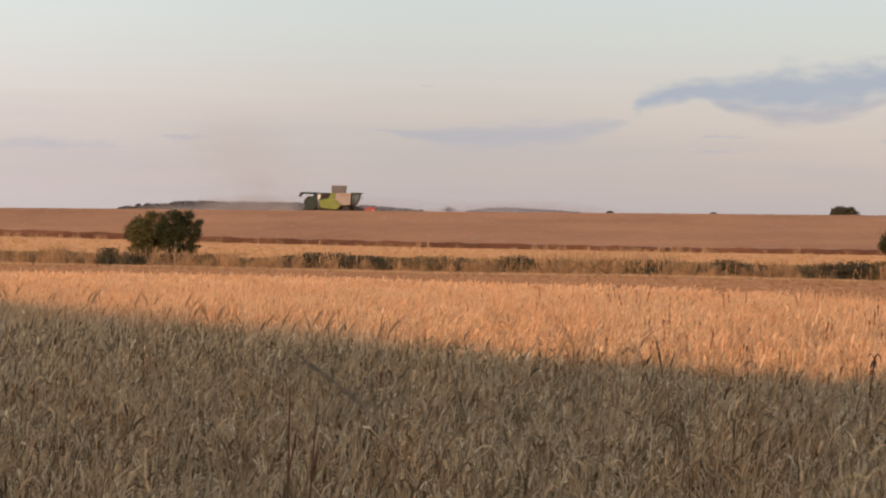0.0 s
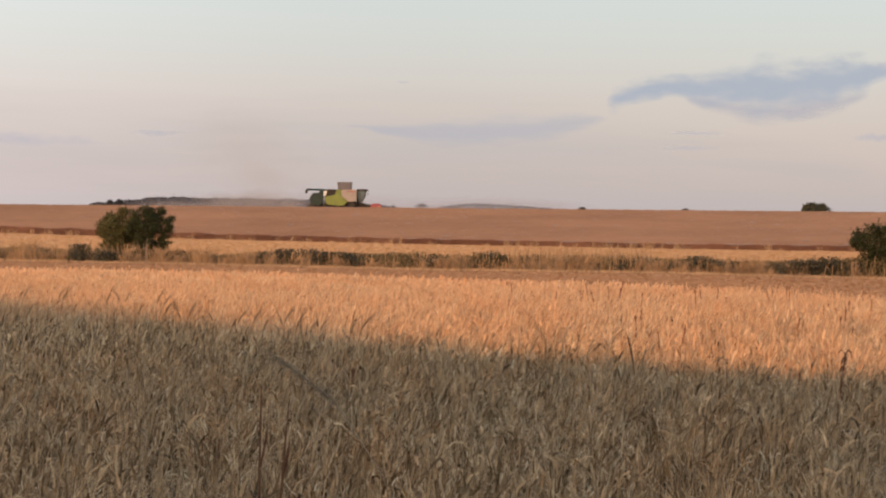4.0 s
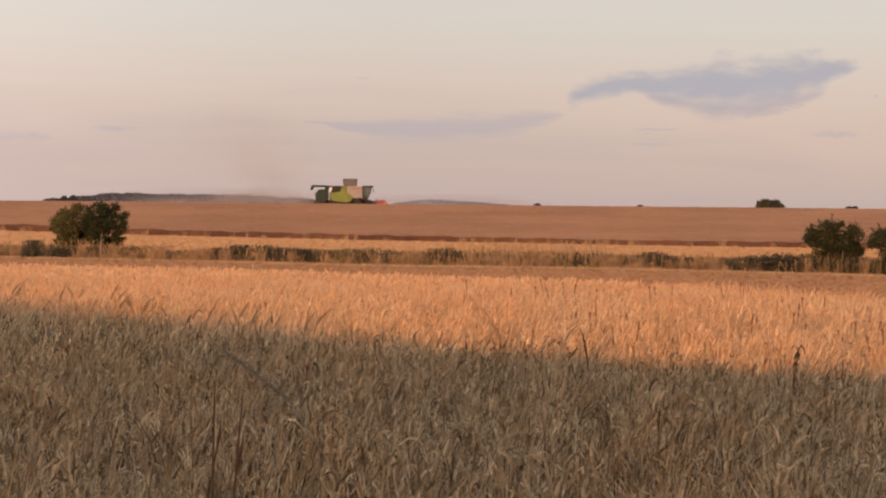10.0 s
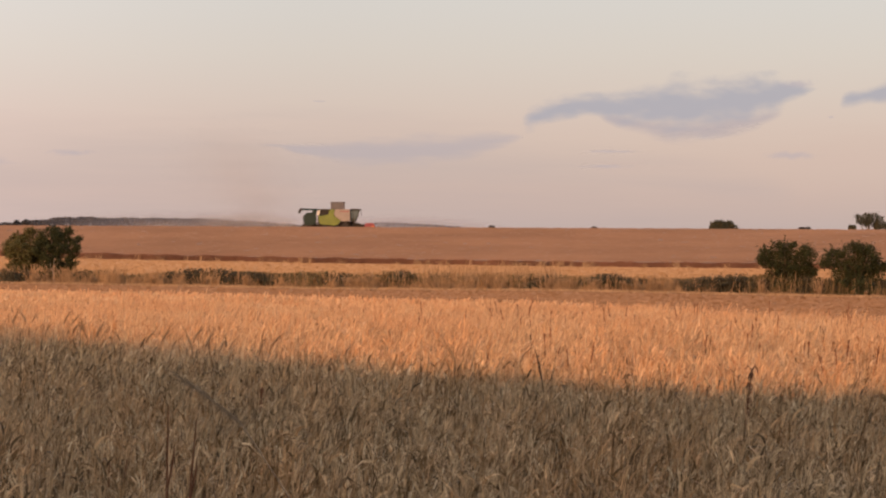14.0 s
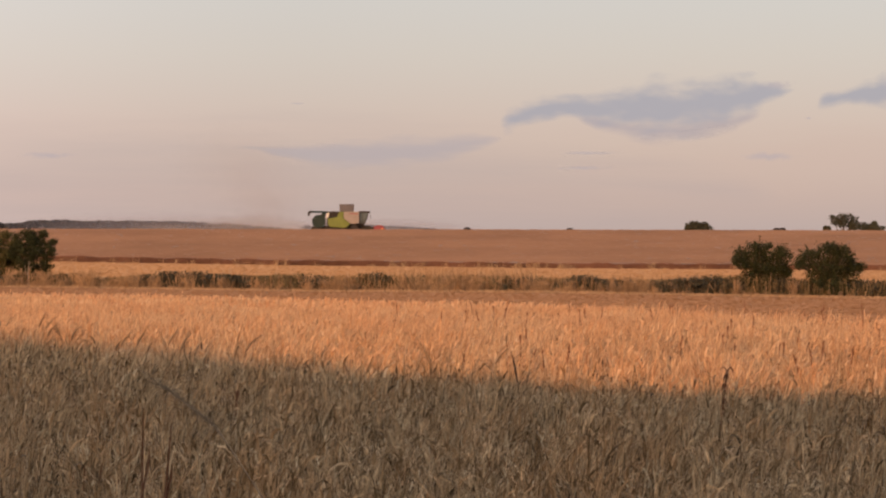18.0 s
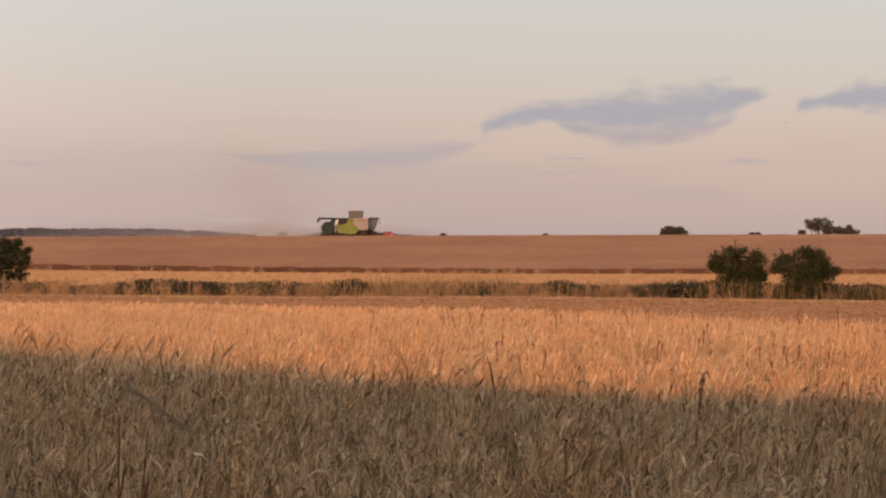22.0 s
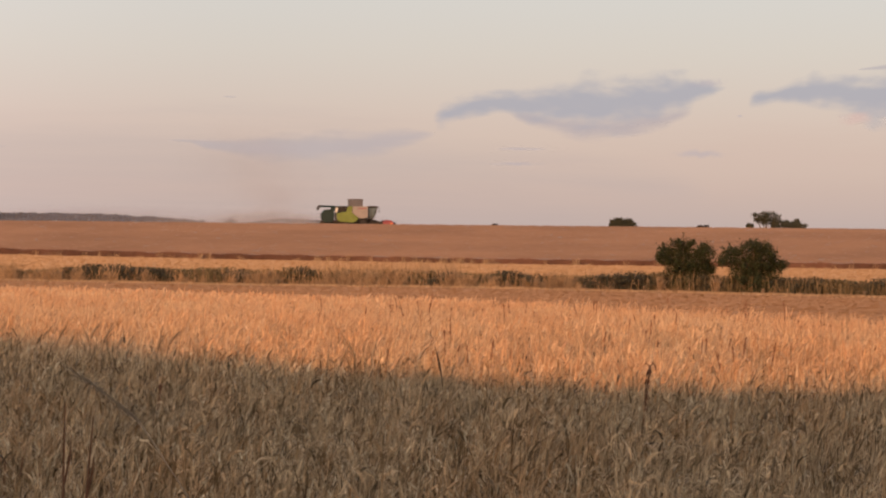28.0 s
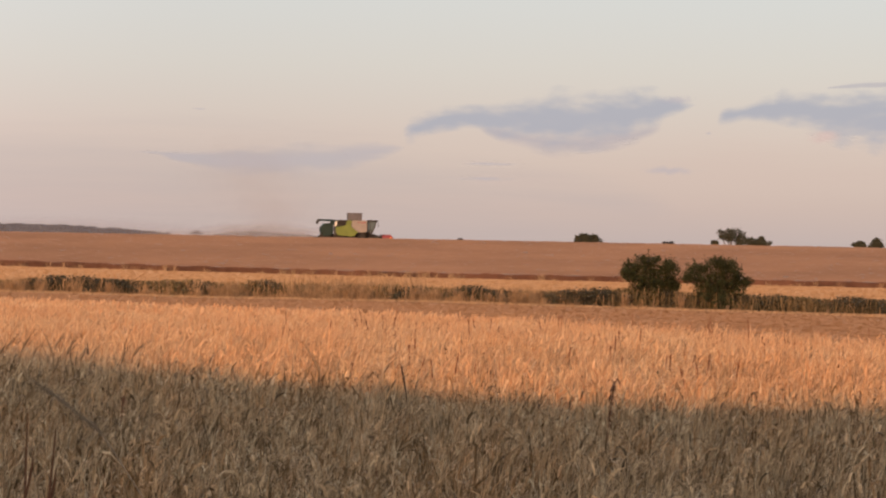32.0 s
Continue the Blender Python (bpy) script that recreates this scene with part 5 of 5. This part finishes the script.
# ---------------- single stalks in the crop ----------------
def build_stalks():
    heap = Heap()
    f = np.linspace(0, 1, 14)
    heap.tube(np.stack([-0.075 * f ** 4 + 0.035, 0 * f, 1.09 * f], 1), np.interp(f, [0, 0.74, 0.82, 0.90, 0.96, 1], [0.001, 0.0015, 0.005, 0.009, 0.008, 0.002]), 6)
    one = new("dark_stalk", heap.mesh("dark_stalk", "dark_stalk", True))
    d = 13.2
    one.matrix_world = Matrix.Translation(on_ground(0.1065, d))
    tagged(one, "single dark curved blade standing above the grain", "stalk")
    heap = Heap()
    f = np.linspace(0, 1, 9)
    heap.tube(np.stack([0.09 * f ** 1.5, 0 * f, 1.08 * f], 1), np.interp(f, [0, 0.7, 0.95, 1], [0.002, 0.0035, 0.006, 0.0045]), 6)
    r = np.random.default_rng(2)
    for i in range(30):
        q = r.uniform(0.74, 1.0)
        root = np.array((0.09 * q ** 1.5, 0, 1.08 * q))
        a = r.uniform(0, 6.28)
        heap.tube([root, root + np.array((math.cos(a) * 0.011, math.sin(a) * 0.011, 0.012)), root + np.array((math.cos(a) * 0.02, math.sin(a) * 0.02, -0.012))], [0.003, 0.0045, 0.002], 4)
    heap.tube([(0.09, 0, 1.08), (0.108, 0.01, 1.10), (0.125, 0.02, 1.085), (0.13, 0.02, 1.05)], [0.005, 0.005, 0.004, 0.002], 5)
    heap.tube([(0.09, 0, 1.08), (0.07, 0.01, 1.10), (0.05, 0.02, 1.08)], [0.003, 0.003, 0.002], 4)
    two = new("dock_stalk", heap.mesh("dock_stalk", "brown_stalk", True))
    two.matrix_world = Matrix.Translation(on_ground(0.2008, 11.7))
    tagged(two, "dry dark seed stalk with a nodding forked tip above the grain", "stalk")
    # a tall bent blade that stands nearer than the rest
    bent = Heap()
    line = np.array([(0.05, 3.0, -0.02), (0.045, 3.0, 0.55), (0.02, 3.03, 1.0), (-0.052, 3.17, 1.303), (-0.140, 3.38, 1.380), (-0.217, 3.49, 1.422), (-0.289, 3.58, 1.460)])
    f = np.linspace(0, 1, 25)
    knots = np.linspace(0, 1, len(line))
    curve = np.stack([np.interp(f, knots, np.convolve(np.pad(line[:, q], 1, mode="edge"), [0.12, 0.76, 0.12], "valid")) for q in range(3)], 1)
    curve[0] = line[0]
    bent.tube(curve, np.interp(f, [0, 0.6, 1], [0.0011, 0.0009, 0.0006]), 5)
    # a loose feathery head of fine bristles
    n = 360
    q = np.concatenate([r.normal(0.70, 0.035, 140), r.normal(0.82, 0.03, 130), r.uniform(0.58, 0.97, 90)])
    q = np.clip(q, 0.5, 0.98)
    root = np.stack([np.interp(q, f, curve[:, k]) for k in range(3)], 1)
    ahead = np.stack([np.interp(np.minimum(q + 0.06, 1), f, curve[:, k]) for k in range(3)], 1)
    way = unit(ahead - root)
    tip = root + way * r.uniform(0.025, 0.05, (n, 1)) + r.normal(0, 0.0065, (n, 3))
    bent.ribbons(np.stack([root + r.normal(0, 0.0012, (n, 3)), (root + tip) / 2, tip], 1), np.tile([0.0005, 0.0005, 0.0002], (n, 1)), unit(r.normal(size=(n, 3)) * np.array((1, 0.2, 1))))
    blade_ob = new("bent_grass", bent.mesh("bent_grass", "dull_blade"))
    tagged(blade_ob, "tall dull grass stem bent over with a loose feathery head", "grass stem")
    # two dark reddish stalks low in the near grain
    for az, d, tall, way in ((-0.0774, 6.5, 1.225, 0.01), (-0.0709, 6.4, 1.185, 0.055)):
        heap = Heap()
        g = np.linspace(0, 1, 8)
        heap.tube(np.stack([way * g ** 2, -0.02 * g, tall * g], 1), np.interp(g, [0, 0.6, 0.95, 1], [0.0035, 0.0042, 0.004, 0.002]), 6)
        heap.tube([(way * 0.6, 0, 0.78 * tall), (way * 0.6 + 0.02, -0.02, 0.86 * tall), (way * 0.6 + 0.025, -0.02, 0.90 * tall)], [0.003, 0.004, 0.001], 4)
        ob = new("red_stalk", heap.mesh("red_stalk", "brown_stalk", True))
        ob.matrix_world = Matrix.Translation(on_ground(az, d))
        tagged(ob, "dark reddish brown stalk low in the shaded grain", "stalk")
    # smaller brown stems in the sunlit grain
    kinds, blade, arch = [], [], []
    for i in range(3):
        heap = Heap()
        f = np.linspace(0, 1, 5)
        bend = r.normal(0, 0.05)
        heap.tube(np.stack([bend * f ** 2, 0 * f, 0.93 * f], 1), np.interp(f, [0, 0.7, 0.9, 1], [0.005, 0.006, 0.013, 0.005]), 5)
        for k in range(7):
            q = r.uniform(0.80, 1.0)
            a = r.uniform(0, 6.28)
            root = np.array((bend * q * q, 0, 0.93 * q))
            heap.tube([root, root + np.array((math.cos(a) * 0.014, math.sin(a) * 0.014, 0.03))], [0.007, 0.004], 4)
        kinds.append(heap.mesh("seed_stem", "brown_stalk", True))
        heap = Heap()
        f = np.linspace(0, 1, 6)
        bend = r.normal(0, 0.07)
        heap.tube(np.stack([bend * f ** 3, 0 * f, 0.93 * f], 1), np.interp(f, [0, 0.8, 0.9, 1], [0.007, 0.007, 0.009, 0.003]), 5)
        blade.append(heap.mesh("seed_stem", "brown_stalk", True))
    for i in range(110):
        az = (r.normal(0.10, 0.035), r.uniform(0.02, 0.36), r.normal(0.26, 0.05), r.uniform(-0.2, 0.1))[i % 4]
        d = r.uniform(17, 40) if i % 4 < 3 else r.uniform(6.5, 10)
        ob = new("seed_stem", (kinds if i % 4 < 3 else blade)[i % 3])
        ob.matrix_world = Matrix.Translation(on_ground(az, d)) @ pose(0, 0, 0, r.normal(0, 5), r.normal(0, 5), r.uniform(0, 360)) @ Matrix.Scale(r.uniform(0.86, 1.05) if i % 4 < 3 else r.uniform(0.70, 0.90), 4)
        tagged(ob, "thin brown seed stem standing in the grain", "stalk", "brown stems in the grain")
    ob = new("seed_stem", kinds[0])
    ob.matrix_world = Matrix.Translation(on_ground(-0.0338, 11.9))
    tagged(ob, "thin brown seed stem standing in the grain", "stalk", "brown stems in the grain")
    # taller awned stems that arch over where the shade ends
    for i in range(5):
        heap = Heap()
        f = np.linspace(0, 1, 10)
        over, tall = r.uniform(0.02, 0.10), r.uniform(0.90, 1.0)
        line = np.stack([over * f ** 3, 0.03 * f, tall * (f - 0.10 * f ** 6)], 1)
        heap.tube(line, np.interp(f, [0, 0.7, 1], [0.004, 0.004, 0.003]), 5)
        turn = r.uniform(0.1, 0.9)
        head = [line[-1]]
        for q in range(1, 6):
            head.append(head[-1] + np.array((math.sin(0.2 + turn * q / 5), 0, math.cos(0.2 + turn * q / 5))) * 0.026)
        heap.tube(head, [0.004, 0.010, 0.012, 0.011, 0.008, 0.003], 6)
        for q in range(7):
            root = head[1 + q % 5]
            way = np.array(head[-1]) - np.array(head[-3])
            way = way / np.linalg.norm(way) + r.normal(0, 0.22, 3)
            heap.tube([root, root + way * 0.07, root + way * 0.13 + np.array((0, 0, -0.012))], [0.0022, 0.002, 0.0012], 3)
        heap.tube([(0.01, 0, 0.45 * tall), (0.07, 0.02, 0.7 * tall), (0.16, 0.03, 0.74 * tall)], [0.006, 0.007, 0.002], 4)
        arch.append(heap.mesh("arching_stem", "arch_stem", True))
    for i in range(60):
        u = r.uniform()
        az = r.uniform(-0.225, -0.10) if u < 0.5 else r.uniform(-0.10, 0.0) if u < 0.8 else r.uniform(0.0, 0.10)
        az = round(az / 0.016) * 0.016 + r.normal(0, 0.0035)
        d = float(np.interp(az, [-0.2, -0.137, -0.061, 0.018, 0.209, 0.33], [29.5, 25.7, 20.9, 18.8, 17.7, 16.5])) - r.uniform(1.2, 3.4)
        ob = new("arching_stem", arch[i % 5])
        ob.matrix_world = Matrix.Translation(on_ground(az, d)) @ pose(0, 0, 0, r.normal(0, 4), r.normal(0, 5), r.choice([0, 0, 0, 180]) + r.normal(0, 30)) @ Matrix.Scale(r.uniform(0.84, 1.06), 4)
        tagged(ob, "awned stem arching over above the other grain", "stalk", "arching stems in the grain")


# top of the unseen hedge, fitted to where the near shade ends
HEDGE_X = [-45.3, -25.3, -20.7, -16.7, -14.3, -12.1, -10.4, -8.4, 21.6]
HEDGE_TOP = [7.43, 6.12, 5.46, 4.98, 4.62, 4.37, 4.18, 4.13, 4.13]


def build_shade_hedge():
    """An unseen hedge added behind the viewer; it shades the near grain."""
    r = np.random.default_rng(31)
    heap = Heap()
    xs = np.arange(-70, 30, 0.5)
    tops = np.interp(xs, HEDGE_X, HEDGE_TOP)
    core = []
    for x, h in zip(xs, tops):
        core += [(x, -8.7, 0), (x, -8.7, h - 0.05), (x, -8.0, h), (x, -8.0, 0)]
    n = len(xs)
    faces = []
    for i in range(n - 1):
        for j in range(3):
            a = i * 4 + j
            faces.append((a, a + 4, a + 5, a + 1))
    heap.add(core, faces)
    m = 16000
    i = r.integers(0, n, m)
    p = np.stack([xs[i] + r.uniform(-0.3, 0.3, m), r.uniform(-9.0, -7.6, m), tops[i] * r.uniform(0.05, 0.97, m) ** 0.6], 1)
    heap.leaves(p, 0.14)
    tagged(new("hedgerow", heap.mesh("hedgerow", "bush_leaf")), "unseen hedge added behind the viewer to shade the near grain", "hedge", kind="stuff")


# ---------------- build ----------------
build_ground()
build_far_crop()
build_distance()
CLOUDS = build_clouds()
build_shade_hedge()
build_shrubs()
build_weeds()
build_ditch_grass()
build_stubble()
COMBINE, WHEELS, REEL = build_combine()
DUST = build_dust()
build_stalks()
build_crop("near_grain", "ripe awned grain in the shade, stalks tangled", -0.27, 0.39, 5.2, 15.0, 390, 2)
# shaded bands take the dark straw copy, out towards the shadow's edge
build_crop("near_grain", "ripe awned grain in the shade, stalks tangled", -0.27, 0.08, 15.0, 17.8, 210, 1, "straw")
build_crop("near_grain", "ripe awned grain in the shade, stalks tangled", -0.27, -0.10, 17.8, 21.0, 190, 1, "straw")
build_crop("middle_grain", "ripe awned grain in low sunlight", 0.08, 0.39, 15.0, 17.8, 175, 1)
build_crop("middle_grain", "ripe awned grain in low sunlight", -0.10, 0.39, 17.8, 21.0, 175, 1)
build_crop("middle_grain", "ripe awned grain in low sunlight", -0.27, 0.39, 21.0, 27, 168, 1)
build_crop("middle_grain", "ripe awned grain in low sunlight", -0.27, 0.39, 27, 41, 120, 1, "straw_far")
build_crop("distant_grain", "ripe grain in low sunlight towards the field's edge", -0.27, 0.40, 41, 60, 110, 0)
build_crop("side_grain", "ripe grain beside the viewer", -1.15, -0.27, 4.6, 15, 30, 1)
build_crop("side_grain", "ripe grain beside the viewer", -1.15, -0.27, 15, 46, 3.5, 0)
build_crop("side_grain", "ripe grain beside the viewer", 0.39, 1.2, 4.6, 15, 30, 1)
build_crop("side_grain", "ripe grain beside the viewer", 0.39, 1.2, 15, 40, 3.5, 0)


def motions():
    lane, level = 337.5, EYE - FAR_CROP - 0.15
    rows = []
    for t in range(0, 33, 4):
        x = lane * math.tan((-54.2 + 4.085 * t) / 1000)
        rows.append((t, pose(x, lane, level)))
    walk(COMBINE, rows)
    walk(DUST, rows)
    for wheel in WHEELS:
        x, y, radius = wheel.matrix_basis.translation
        walk(wheel, [(t / 2, pose(x, y, radius, 0, math.degrees(1.377 * t / 2 / radius), 0)) for t in range(0, 65)])
    hub = Vector((6.4, 0, 0.95))
    walk(REEL, [(t / 4, Matrix.Translation(hub) @ pose(0, 0, 0, 0, 40 * t, 0) @ Matrix.Translation(-hub)) for t in range(0, 129)])
    for cloud in CLOUDS:
        walk(cloud, [(0, pose(0, 0, 0, 0, 0, 0)), (32, pose(0, 0, 0, 0, 0, -math.degrees(0.0114)))])


motions()
